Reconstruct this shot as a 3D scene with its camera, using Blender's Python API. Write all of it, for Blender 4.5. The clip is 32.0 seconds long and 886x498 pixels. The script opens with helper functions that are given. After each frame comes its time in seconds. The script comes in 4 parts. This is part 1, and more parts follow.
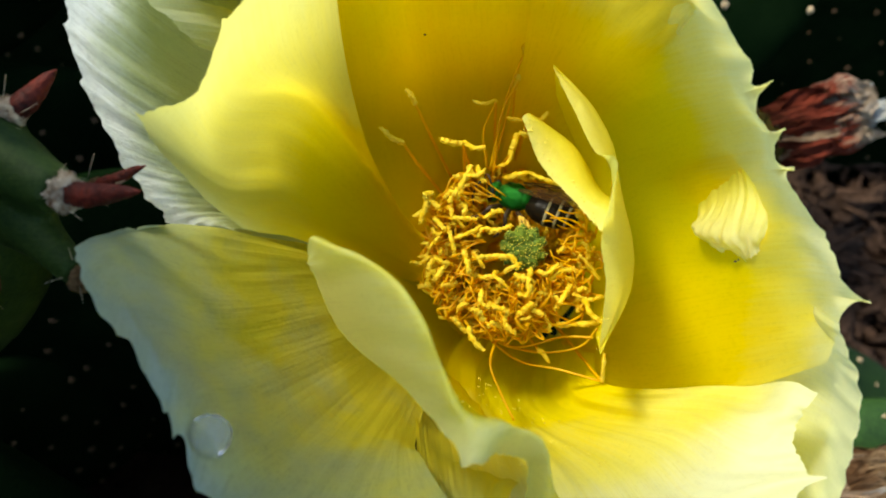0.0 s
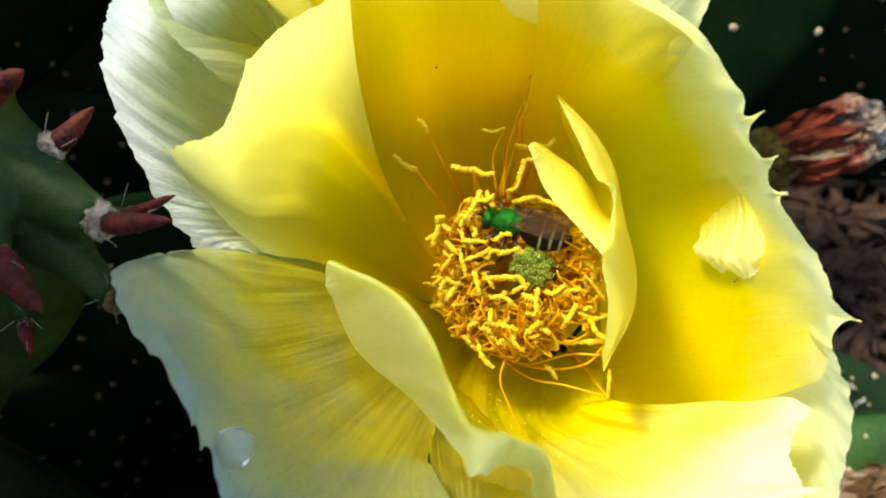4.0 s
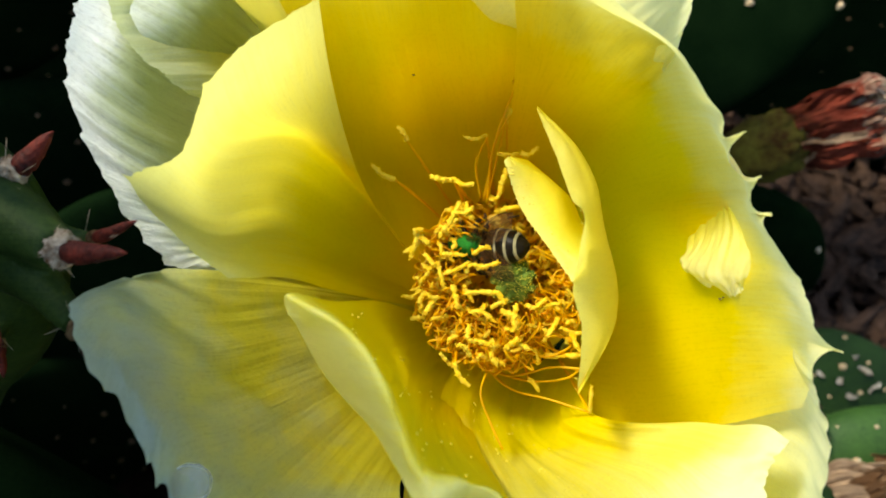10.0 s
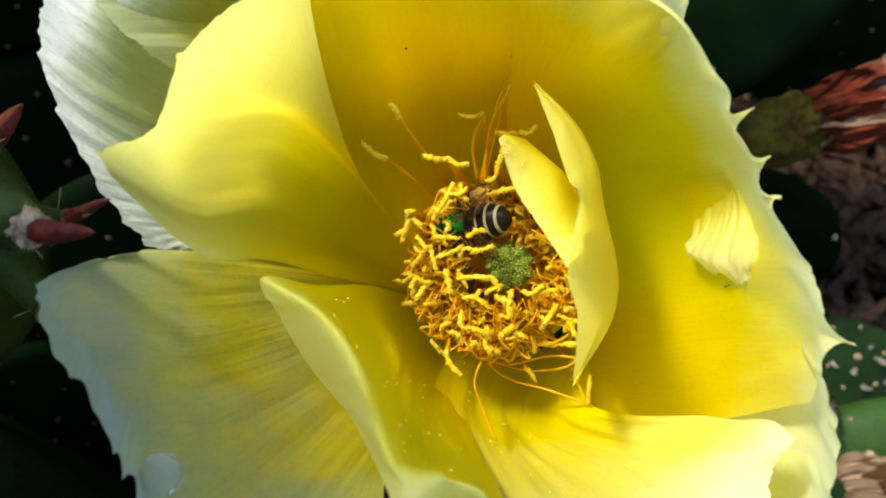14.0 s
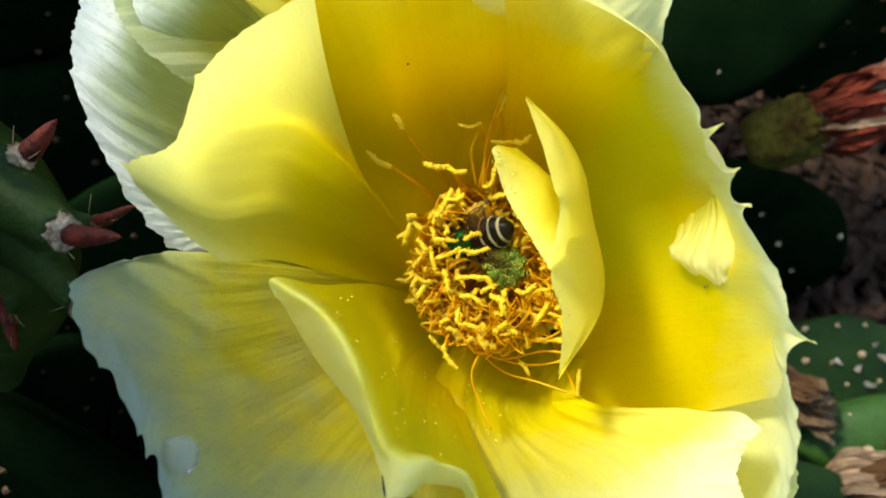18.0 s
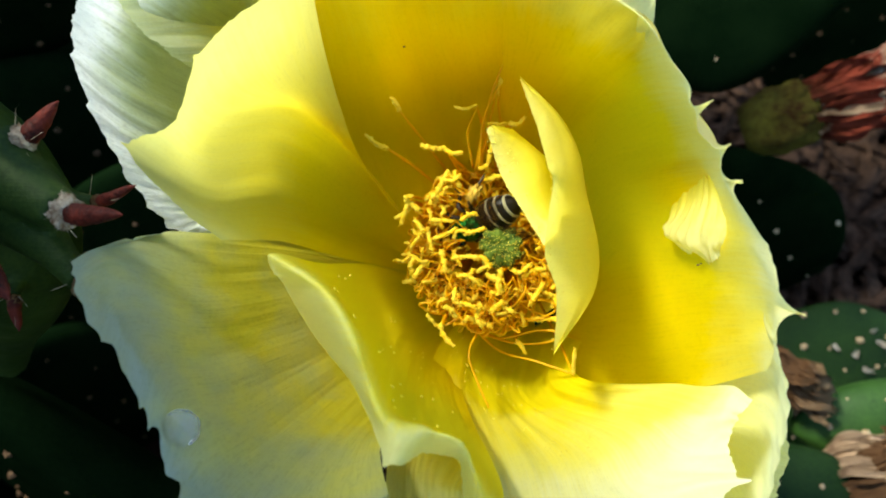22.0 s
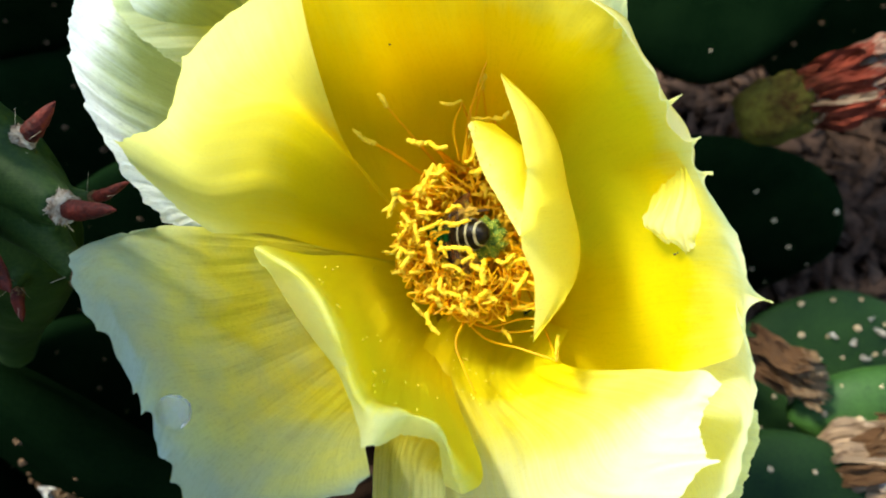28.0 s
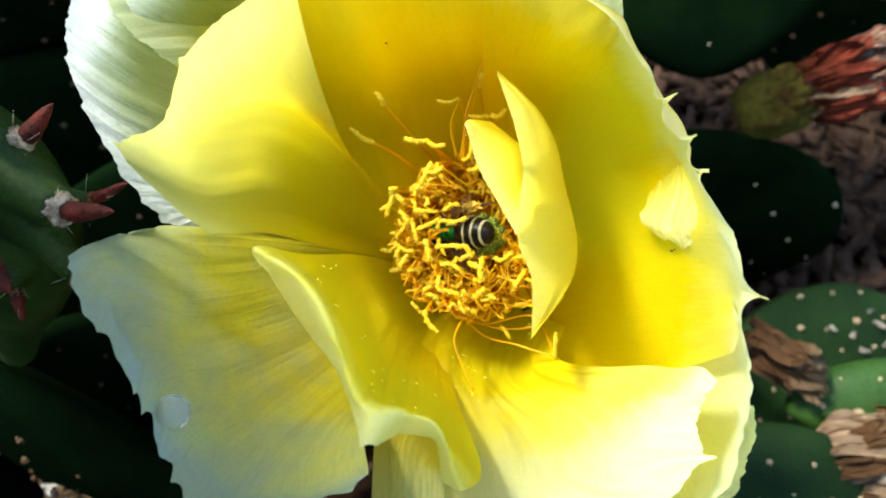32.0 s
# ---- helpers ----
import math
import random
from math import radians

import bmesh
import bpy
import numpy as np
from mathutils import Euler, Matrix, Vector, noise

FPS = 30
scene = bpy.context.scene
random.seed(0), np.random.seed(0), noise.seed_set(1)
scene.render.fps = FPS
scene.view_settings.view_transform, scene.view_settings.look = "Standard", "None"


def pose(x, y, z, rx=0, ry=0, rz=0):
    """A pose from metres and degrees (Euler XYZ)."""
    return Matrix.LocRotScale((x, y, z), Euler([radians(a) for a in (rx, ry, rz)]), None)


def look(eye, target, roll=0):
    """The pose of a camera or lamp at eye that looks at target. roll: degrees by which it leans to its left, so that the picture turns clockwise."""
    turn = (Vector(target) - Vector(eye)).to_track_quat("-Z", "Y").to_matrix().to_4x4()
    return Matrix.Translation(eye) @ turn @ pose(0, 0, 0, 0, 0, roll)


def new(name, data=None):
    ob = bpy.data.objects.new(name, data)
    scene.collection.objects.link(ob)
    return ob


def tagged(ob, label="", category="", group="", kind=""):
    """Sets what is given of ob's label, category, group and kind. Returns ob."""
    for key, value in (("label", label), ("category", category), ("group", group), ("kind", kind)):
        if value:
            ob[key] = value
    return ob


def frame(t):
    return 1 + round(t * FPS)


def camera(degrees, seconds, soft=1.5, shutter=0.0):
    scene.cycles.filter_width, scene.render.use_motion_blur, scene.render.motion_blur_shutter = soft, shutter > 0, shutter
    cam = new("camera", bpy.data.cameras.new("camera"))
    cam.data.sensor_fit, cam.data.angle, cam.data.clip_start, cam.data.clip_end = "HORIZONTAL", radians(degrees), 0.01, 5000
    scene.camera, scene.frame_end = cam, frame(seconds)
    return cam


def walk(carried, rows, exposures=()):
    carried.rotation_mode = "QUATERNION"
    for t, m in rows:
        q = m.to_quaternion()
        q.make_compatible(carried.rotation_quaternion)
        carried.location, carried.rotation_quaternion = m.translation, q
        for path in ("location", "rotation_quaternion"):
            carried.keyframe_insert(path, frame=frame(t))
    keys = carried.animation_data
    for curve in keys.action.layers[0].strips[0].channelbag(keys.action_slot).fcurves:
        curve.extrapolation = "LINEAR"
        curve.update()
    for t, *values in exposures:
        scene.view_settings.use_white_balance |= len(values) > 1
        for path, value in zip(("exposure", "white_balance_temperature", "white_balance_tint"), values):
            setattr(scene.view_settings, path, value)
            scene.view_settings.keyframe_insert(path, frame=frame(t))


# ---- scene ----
import functools

MM = 0.001
EYE, TILT = 0.20, -50.0
# The flower's own frame: millimetres, z along the way it faces, a leaning flower on a low cactus.
FLOWER = pose(0, 0, EYE, 90 + TILT, 0, 0)
cam = camera(60.0, 32.0, soft=1.9)
cam.data.dof.use_dof = True
cam.data.dof.focus_distance, cam.data.dof.aperture_fstop = 0.076, 40.0
PATH = [
    (0, -0.00, -0.00, 0.00, 0.00, -0.00, -0.00),
    (0.5, -0.28, -1.91, 0.81, 1.14, -0.50, 0.21),
    (1, -1.14, -1.76, 3.19, 1.50, 0.24, 0.42),
    (1.5, -1.02, -0.84, 1.96, 1.66, 0.02, -0.02),
    (2, -0.06, -0.28, 2.64, 1.36, 1.25, 0.10),
    (2.5, -0.33, 0.93, 2.28, 1.33, 0.86, 0.06),
    (3, 0.03, -0.24, 2.20, 1.19, 1.22, -0.09),
    (3.5, 0.96, 0.56, 3.84, 1.19, 1.46, -0.19),
    (5.5, 0.23, 1.78, 2.08, 1.01, 0.98, -0.22),
    (6, 1.37, 2.71, 0.41, -0.18, 0.64, 0.20),
    (6.5, 0.49, 2.89, 1.84, 0.28, 0.90, 0.14),
    (7, 1.72, 3.96, 2.53, -0.26, 1.71, -0.20),
    (7.5, 2.62, 4.15, 1.89, -0.69, 2.38, -0.81),
    (8, 3.82, 4.33, 0.96, -0.73, 2.51, -0.73),
    (8.5, 5.51, 5.47, 1.14, -1.43, 2.39, -0.05),
    (9, 4.93, 5.63, 1.38, -1.74, 2.76, 0.14),
    (9.5, 5.90, 5.80, 1.99, -1.99, 3.43, -0.09),
    (10, 6.08, 6.22, 1.81, -1.90, 3.61, -0.27),
    (10.5, 5.62, 5.24, 1.51, -1.71, 3.57, -0.34),
    (11, 6.89, 5.82, 0.45, -2.13, 2.47, 0.49),
    (11.5, 7.73, 3.79, 2.32, -1.15, 4.46, 0.74),
    (12, 6.14, 3.90, -2.34, -1.00, 3.81, 0.79),
    (12.5, 6.55, 4.65, -2.96, -1.46, 4.20, 0.60),
    (13, 7.31, 4.39, -0.25, -1.54, 4.83, 0.49),
    (13.5, 8.07, 6.14, -2.66, -2.52, 5.18, 0.19),
    (14, 8.00, 5.88, -1.73, -2.99, 4.71, 0.15),
    (14.5, 8.40, 6.48, -2.13, -2.69, 4.97, 0.35),
    (16.5, 10.71, 7.22, 1.53, -3.37, 6.04, 0.58),
    (17, 11.38, 6.76, 1.69, -3.61, 6.33, 0.53),
    (17.5, 10.92, 7.11, 2.78, -3.43, 6.32, 0.49),
    (18, 10.83, 6.99, 3.46, -3.42, 6.33, 0.28),
    (18.5, 9.00, 5.27, 4.33, -2.94, 5.69, 1.19),
    (19, 9.76, 4.83, 5.08, -3.02, 6.04, 1.08),
    (19.5, 9.26, 3.32, 6.34, -3.00, 6.28, 1.16),
    (20, 9.41, 3.33, 5.37, -3.16, 6.34, 0.92),
    (20.5, 9.91, 4.05, 5.60, -3.46, 6.74, 0.50),
    (21, 10.57, 4.10, 5.17, -3.76, 6.82, 0.06),
    (21.5, 10.79, 5.17, 4.57, -3.86, 6.60, -0.19),
    (22, 11.53, 5.43, 4.59, -3.78, 6.47, -0.03),
    (22.5, 11.19, 4.33, 7.28, -3.42, 6.36, 0.41),
    (23, 12.06, 5.24, 7.98, -3.55, 6.54, 0.31),
    (23.5, 12.30, 5.61, 8.10, -3.79, 6.75, 0.26),
    (24, 13.09, 6.85, 7.62, -4.14, 7.03, -0.15),
    (24.5, 13.96, 7.33, 8.14, -4.48, 7.43, -0.32),
    (25, 14.51, 6.19, 9.13, -4.40, 7.54, -0.15),
    (25.5, 13.77, 4.32, 9.74, -3.83, 6.98, 0.45),
    (27.5, 14.97, 6.20, 8.46, -4.36, 7.60, -0.34),
    (28, 14.70, 5.56, 6.91, -4.45, 7.36, -0.50),
    (28.5, 15.25, 5.68, 7.27, -4.48, 7.31, -0.54),
    (29, 15.05, 5.50, 7.35, -4.27, 6.82, -0.17),
    (29.5, 15.38, 5.38, 7.70, -4.15, 6.62, 0.12),
    (30, 15.55, 5.53, 7.90, -4.47, 7.21, -0.09),
    (30.5, 14.83, 5.62, 7.74, -4.66, 7.22, -0.06),
    (31, 14.95, 4.59, 7.72, -4.61, 7.17, -0.29),
    (31.5, 15.12, 5.04, 7.14, -4.90, 7.03, -0.38),
    (32, 15.06, 6.12, 7.14, -5.02, 7.39, -0.87),
]
walk(cam, [(t, FLOWER @ pose(MM * x, MM * y, MM * z, rx, ry, rz)) for t, x, y, z, rx, ry, rz in PATH], [(0, 1.20, 6850, 2), (2, 1.43, 6900, 3), (6, 1.65, 6950, 4), (8, 1.38, 6950, 4), (14, 1.36, 6900, 4), (20, 1.42, 6600, 0), (25, 1.66, 6500, 0), (28, 1.88, 6450, 1), (32, 1.77, 6450, 2)])


def world_of(x, y, z):
    """A place in the flower's frame, in millimetres, as a place in the world."""
    return FLOWER @ Vector((x * MM, y * MM, z * MM))


# ---- light ----
TO_SUN = (FLOWER.to_3x3() @ Vector((-0.44, 0.66, 0.61))).normalized()
world = bpy.data.worlds.new("sky")
scene.world = world
world.use_nodes = True
sky = world.node_tree.nodes.new("ShaderNodeTexSky")
sky.sky_type, sky.sun_disc = "NISHITA", False
sky.sun_elevation = math.asin(TO_SUN.z)
sky.sun_rotation = math.atan2(TO_SUN.x, TO_SUN.y)
world.node_tree.links.new(sky.outputs[0], world.node_tree.nodes["Background"].inputs[0])
world.node_tree.nodes["Background"].inputs[1].default_value = 0.15
sun = new("sun", bpy.data.lights.new("sun", "SUN"))
sun.data.energy, sun.data.angle, sun.data.color = 2.45, radians(11.0), (1.0, 0.95, 0.86)
sun.matrix_world = look(TO_SUN * 2.0, (0, 0, 0))


# ---- materials ----
def material(name, base, rough=0.6, metal=0.0, spec=0.5):
    m = bpy.data.materials.new(name)
    m.use_nodes = True
    b = m.node_tree.nodes["Principled BSDF"]
    b.inputs["Base Color"].default_value = (*base, 1)
    b.inputs["Roughness"].default_value = rough
    b.inputs["Metallic"].default_value = metal
    b.inputs["Specular IOR Level"].default_value = spec
    return m


def node(m, kind, **inputs):
    n = m.node_tree.nodes.new(kind)
    for key, value in inputs.items():
        n.inputs[key.replace("_", " ")].default_value = value
    return n


def wire(m, a, out, b, into):
    m.node_tree.links.new(a.outputs[out], b.inputs[into])


def ramp(m, stops):
    r = m.node_tree.nodes.new("ShaderNodeValToRGB")
    els = r.color_ramp.elements
    while len(els) < len(stops):
        els.new(0.5)
    for el, (at, col) in zip(els, stops):
        el.position, el.color = at, (*col, 1)
    return r


def bsdf(m):
    return m.node_tree.nodes["Principled BSDF"]


def scaled(m, scale, source="Object"):
    """Coordinates of the object, stretched: scale per axis."""
    c = m.node_tree.nodes.new("ShaderNodeTexCoord")
    s = m.node_tree.nodes.new("ShaderNodeMapping")
    s.inputs["Scale"].default_value = scale
    wire(m, c, source, s, "Vector")
    return s


def mottled(name, dark, light, rough=0.6, grain=900.0, patches=120.0, bump=0.3, bump_mm=0.15, spec=0.5):
    """A surface with patches and grain of two colours and a fine relief."""
    m = material(name, light, rough, spec=spec)
    at = scaled(m, (1, 1, 1))
    big, fine = node(m, "ShaderNodeTexNoise", Scale=patches, Detail=4.0), node(m, "ShaderNodeTexNoise", Scale=grain, Detail=5.0)
    wire(m, at, "Vector", big, "Vector"), wire(m, at, "Vector", fine, "Vector")
    add = node(m, "ShaderNodeMath")
    add.operation = "MULTIPLY_ADD"
    add.inputs[1].default_value = 0.6
    wire(m, big, "Fac", add, 0)
    half = node(m, "ShaderNodeMath")
    half.operation, half.inputs[1].default_value = "MULTIPLY", 0.4
    wire(m, fine, "Fac", half, 0), wire(m, half, "Value", add, 2)
    r = ramp(m, [(0.36, dark), (0.64, light)])
    wire(m, add, "Value", r, "Fac"), wire(m, r, "Color", bsdf(m), "Base Color")
    b = node(m, "ShaderNodeBump", Strength=bump, Distance=bump_mm * MM)
    wire(m, fine, "Fac", b, "Height"), wire(m, b, "Normal", bsdf(m), "Normal")
    return m


def petal_material(name, deep, mid, pale, through_deep, through_pale, stops=(0.45, 0.72, 0.98), sheet=0.5, rough=0.42, veins_deep=0.4, gloss=0.35, fibre=0.12, streaks=0.18, blots=0.30):
    """Thin petal: veins run from base to margin, pale at the margin, light comes through."""
    m = material(name, mid, rough, spec=gloss)
    n = m.node_tree.nodes
    uv = scaled(m, (1, 1, 1), "UV")
    split = node(m, "ShaderNodeSeparateXYZ")
    wire(m, uv, "Vector", split, "Vector")
    veins_at = scaled(m, (90, 3.0, 1), "UV")
    veins = node(m, "ShaderNodeTexNoise", Scale=1.0, Detail=3.0, Roughness=0.6)
    wire(m, veins_at, "Vector", veins, "Vector")
    blot_at = scaled(m, (0.14, 0.14, 0.14))
    blot = node(m, "ShaderNodeTexNoise", Scale=1.0, Detail=4.0)
    wire(m, blot_at, "Vector", blot, "Vector")
    # where along the petal, a little uneven
    def off(source, amount, last):
        a = node(m, "ShaderNodeMath")
        a.operation = "MULTIPLY_ADD"
        a.inputs[1].default_value = amount
        wire(m, source, "Fac", a, 0)
        wire(m, *last, a, 2)
        return a
    a = off(blot, blots, (split, "Y"))
    b = off(veins, streaks, (a, "Value"))
    c = node(m, "ShaderNodeMath")
    c.operation, c.inputs[1].default_value = "SUBTRACT", (streaks + blots) / 2
    wire(m, b, "Value", c, 0)
    r = ramp(m, list(zip(stops, (deep, mid, pale))))
    wire(m, c, "Value", r, "Fac")
    # fine fibres between the veins, and a cellular grain
    fine_at = scaled(m, (310, 9.0, 1), "UV")
    fine = node(m, "ShaderNodeTexNoise", Scale=1.0, Detail=4.0, Roughness=0.7)
    wire(m, fine_at, "Vector", fine, "Vector")
    grain_at = scaled(m, (2.2, 2.2, 2.2))
    grain = node(m, "ShaderNodeTexNoise", Scale=1.0, Detail=3.0, Roughness=0.7)
    wire(m, grain_at, "Vector", grain, "Vector")
    both = off(grain, 0.6, (fine, "Fac"))
    shade = ramp(m, [(0.52, (1 - fibre * 2.2,) * 3), (0.80, (1, 1, 1)), (1.0, (1 + 0.02,) * 3)])
    wire(m, both, "Value", shade, "Fac")
    toned = n.new("ShaderNodeMix")
    toned.data_type, toned.blend_type = "RGBA", "MULTIPLY"
    toned.inputs[0].default_value = 1.0
    wire(m, r, "Color", toned, 6), wire(m, shade, "Color", toned, 7)
    m.node_tree.links.new(toned.outputs[2], bsdf(m).inputs["Base Color"])
    r2 = ramp(m, [(stops[0], through_deep), (stops[2], through_pale)])
    wire(m, c, "Value", r2, "Fac")
    bump = node(m, "ShaderNodeBump", Strength=veins_deep, Distance=0.12 * MM)
    relief = off(grain, 0.8, (off(fine, 0.55, (veins, "Fac")), "Value"))
    wire(m, relief, "Value", bump, "Height")
    wire(m, bump, "Normal", bsdf(m), "Normal")
    glow = n.new("ShaderNodeBsdfTranslucent")
    wire(m, r2, "Color", glow, "Color")
    mix = n.new("ShaderNodeMixShader")
    mix.inputs[0].default_value = sheet
    wire(m, bsdf(m), 0, mix, 1)
    wire(m, glow, 0, mix, 2)
    wire(m, mix, 0, n["Material Output"], "Surface")
    return m


PETAL = petal_material("petal", (0.90, 0.69, 0.005), (0.90, 0.76, 0.025), (0.88, 0.84, 0.34), (0.93, 0.73, 0.008), (0.92, 0.84, 0.22), stops=(0.42, 0.72, 0.97), sheet=0.68, gloss=0.25)
PETAL_SIDE = petal_material("side_petal", (0.88, 0.67, 0.005), (0.86, 0.75, 0.09), (0.88, 0.87, 0.50), (0.93, 0.72, 0.008), (0.93, 0.87, 0.32), stops=(0.52, 0.73, 0.94), sheet=0.64, gloss=0.25)
PETAL_PALE = petal_material("pale_petal", (0.90, 0.75, 0.008), (0.90, 0.84, 0.14), (0.86, 0.85, 0.50), (0.94, 0.82, 0.01), (0.93, 0.91, 0.42), stops=(0.30, 0.52, 0.80), sheet=0.56, gloss=0.4)
# Pale margin starts low: part of the sun on this petal is painted in.
PETAL_LIP = petal_material("sunlit_petal", (0.92, 0.75, 0.008), (0.91, 0.84, 0.17), (0.88, 0.88, 0.56), (0.95, 0.80, 0.01), (0.93, 0.89, 0.40), stops=(0.32, 0.52, 0.78), sheet=0.6, gloss=0.35)
PETAL_FOLD = petal_material("folded_petal", (0.92, 0.72, 0.008), (0.82, 0.75, 0.09), (0.74, 0.73, 0.30), (0.95, 0.79, 0.01), (0.84, 0.80, 0.20), stops=(0.40, 0.64, 0.97), sheet=0.68, gloss=0.35, fibre=0.14)
PETAL_ROLL = petal_material("rolled_petal", (0.88, 0.68, 0.008), (0.80, 0.72, 0.08), (0.76, 0.76, 0.34), (0.88, 0.73, 0.015), (0.78, 0.76, 0.24), stops=(0.56, 0.70, 0.84), sheet=0.62, gloss=0.35, fibre=0.14, blots=0.16)
PETAL_CURL = petal_material("curled_petal", (0.90, 0.74, 0.015), (0.89, 0.79, 0.07), (0.88, 0.83, 0.22), (0.92, 0.78, 0.02), (0.91, 0.84, 0.16), stops=(0.2, 0.55, 0.95), sheet=0.6, gloss=0.4)
PETAL_TIP = petal_material("petal_flap", (0.90, 0.84, 0.10), (0.90, 0.86, 0.30), (0.90, 0.88, 0.52), (0.92, 0.86, 0.10), (0.92, 0.88, 0.30), stops=(0.2, 0.5, 0.9), sheet=0.6, gloss=0.55, fibre=0.16)
PETAL_OUTER = petal_material("outer_petal", (0.82, 0.72, 0.05), (0.62, 0.63, 0.21), (0.36, 0.44, 0.33), (0.84, 0.74, 0.04), (0.46, 0.52, 0.26), stops=(0.34, 0.58, 0.92), sheet=0.46, rough=0.36, veins_deep=0.9, gloss=0.5, fibre=0.18, streaks=0.05, blots=0.85)
# Olive shade near the inner petal and bright sheen at the margin are painted.
PETAL_SHEEN = petal_material("sheen_petal", (0.32, 0.36, 0.09), (0.50, 0.55, 0.30), (0.84, 0.86, 0.76), (0.66, 0.66, 0.22), (0.68, 0.72, 0.50), stops=(0.64, 0.77, 0.92), sheet=0.42, rough=0.42, veins_deep=1.4, gloss=0.6, fibre=0.2, streaks=0.22, blots=0.35)
PETAL_GREENISH = petal_material("greenish_petal", (0.80, 0.68, 0.03), (0.58, 0.58, 0.17), (0.64, 0.67, 0.38), (0.90, 0.80, 0.08), (0.72, 0.74, 0.32), stops=(0.45, 0.70, 0.97), sheet=0.55, rough=0.4, veins_deep=0.9, gloss=0.5, fibre=0.2, streaks=0.3, blots=0.4)
# One cactus skin in three tones, with sun and shade put into the colour.
GREEN_LIT = mottled("lit_cactus_skin", (0.010, 0.032, 0.005), (0.030, 0.076, 0.011), 0.6, 1500, 90, 0.3, spec=0.2)
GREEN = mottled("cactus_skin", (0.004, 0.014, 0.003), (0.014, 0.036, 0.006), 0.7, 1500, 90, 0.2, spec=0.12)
GREEN_SHADED = mottled("shaded_cactus_skin", (0.0015, 0.005, 0.0015), (0.004, 0.010, 0.003), 0.95, 1500, 90, 0.2, spec=0.0)
SOIL = mottled("soil", (0.006, 0.0035, 0.002), (0.020, 0.011, 0.007), 0.95, 700, 60, 0.8, 1.0, spec=0.0)


# ---- building ----
def part(name, bm, mat, parent, label="", smooth=True):
    """Links a bmesh as one mesh object under a thing or a part."""
    me = bpy.data.meshes.new(name)
    bm.to_mesh(me)
    bm.free()
    me.materials.append(mat)
    if smooth:
        me.shade_smooth()
    ob = new(name, me)
    ob.parent = parent
    if label:
        ob["label"] = label
    return ob


def thing(name, m, label, category, group="", kind=""):
    """An Empty at the base of a thing, that parents its parts."""
    return tagged(place(new(name), m), label, category, group, kind)


def place(ob, m):
    ob.matrix_basis = m
    return ob


def glide(points, n):
    """n places on a smooth curve through the given ones."""
    p = np.array(points, float)
    if len(p) == 2:
        s = np.linspace(0, 1, n)[:, None]
        return p[0] + (p[1] - p[0]) * s
    p = np.vstack([2 * p[0] - p[1], p, 2 * p[-1] - p[-2]])
    s = np.linspace(0, len(p) - 3, n)
    i = np.minimum(s.astype(int), len(p) - 4)
    f = (s - i)[:, None]
    a, b, c, d = p[i], p[i + 1], p[i + 2], p[i + 3]
    return 0.5 * (2 * b + (c - a) * f + (2 * a - 5 * b + 4 * c - d) * f**2 + (3 * b - a - 3 * c + d) * f**3)


def sheet(guides, nu=72, nv=56, tips=(), ripple=0.0, ragged=0.0, seed=0, tip_width=0.009, pitch=46, ribs=(1, 0.0)):
    """A thin curved sheet over guide curves, the first at its base and the last at its margin. tips: points drawn out of the margin."""
    along = np.array([glide(g, nu) for g in guides])
    grid = np.array([glide(along[:, i], nv) for i in range(nu)])  # nu x nv x 3
    us, vs = np.linspace(0, 1, nu), np.linspace(0, 1, nv)
    outward = grid[:, -1] - grid[:, -6]
    outward /= np.linalg.norm(outward, axis=1)[:, None] + 1e-9
    reach = np.clip((vs - 0.86) / 0.14, 0, 1) ** 2
    for u0, length in tips:
        pull = np.exp(-np.abs((us - u0) / tip_width) ** 1.3)
        way = outward * length if isinstance(length, (int, float)) else np.tile(np.array(length), (nu, 1))
        grid += (way * pull[:, None])[:, None, :] * reach[None, :, None] ** (2 if isinstance(length, (int, float)) else 1)
    if ragged:
        rag = np.array([noise.noise((u * pitch, seed * 7.3, 0)) + 0.5 * noise.noise((u * pitch * 2.4, seed * 3.1, 4)) for u in us])
        grid += (outward * (rag * ragged)[:, None])[:, None, :] * reach[None, :, None]
    if ripple:
        du, dv = np.gradient(grid, axis=0), np.gradient(grid, axis=1)
        nrm = np.cross(du, dv)
        nrm /= np.linalg.norm(nrm, axis=2)[:, :, None] + 1e-9
        amount = np.array([[noise.noise((u * 7, v * 3.5, seed * 5.7)) + 0.45 * noise.noise((u * 19, v * 5, seed * 2.9)) for v in vs] for u in us])
        grid += nrm * (amount * ripple * (0.35 + vs[None, :]))[:, :, None]
        if ribs[1]:
            rise = np.array([[noise.noise((u * ribs[0], v * 2.5, seed)) + 0.5 * noise.noise((u * ribs[0] * 0.4, v * 1.5, seed + 3)) for v in vs] for u in us])
            grid += nrm * (rise * ribs[1])[:, :, None]
    bm = bmesh.new()
    uv = bm.loops.layers.uv.new("UVMap")
    verts = [[bm.verts.new(grid[i, j]) for j in range(nv)] for i in range(nu)]
    for i in range(nu - 1):
        for j in range(nv - 1):
            face = bm.faces.new((verts[i][j], verts[i + 1][j], verts[i + 1][j + 1], verts[i][j + 1]))
            for loop, (a, b) in zip(face.loops, ((i, j), (i + 1, j), (i + 1, j + 1), (i, j + 1))):
                loop[uv].uv = (us[a], vs[b])
    return bm


IN_MM = FLOWER @ Matrix.Scale(MM, 4)

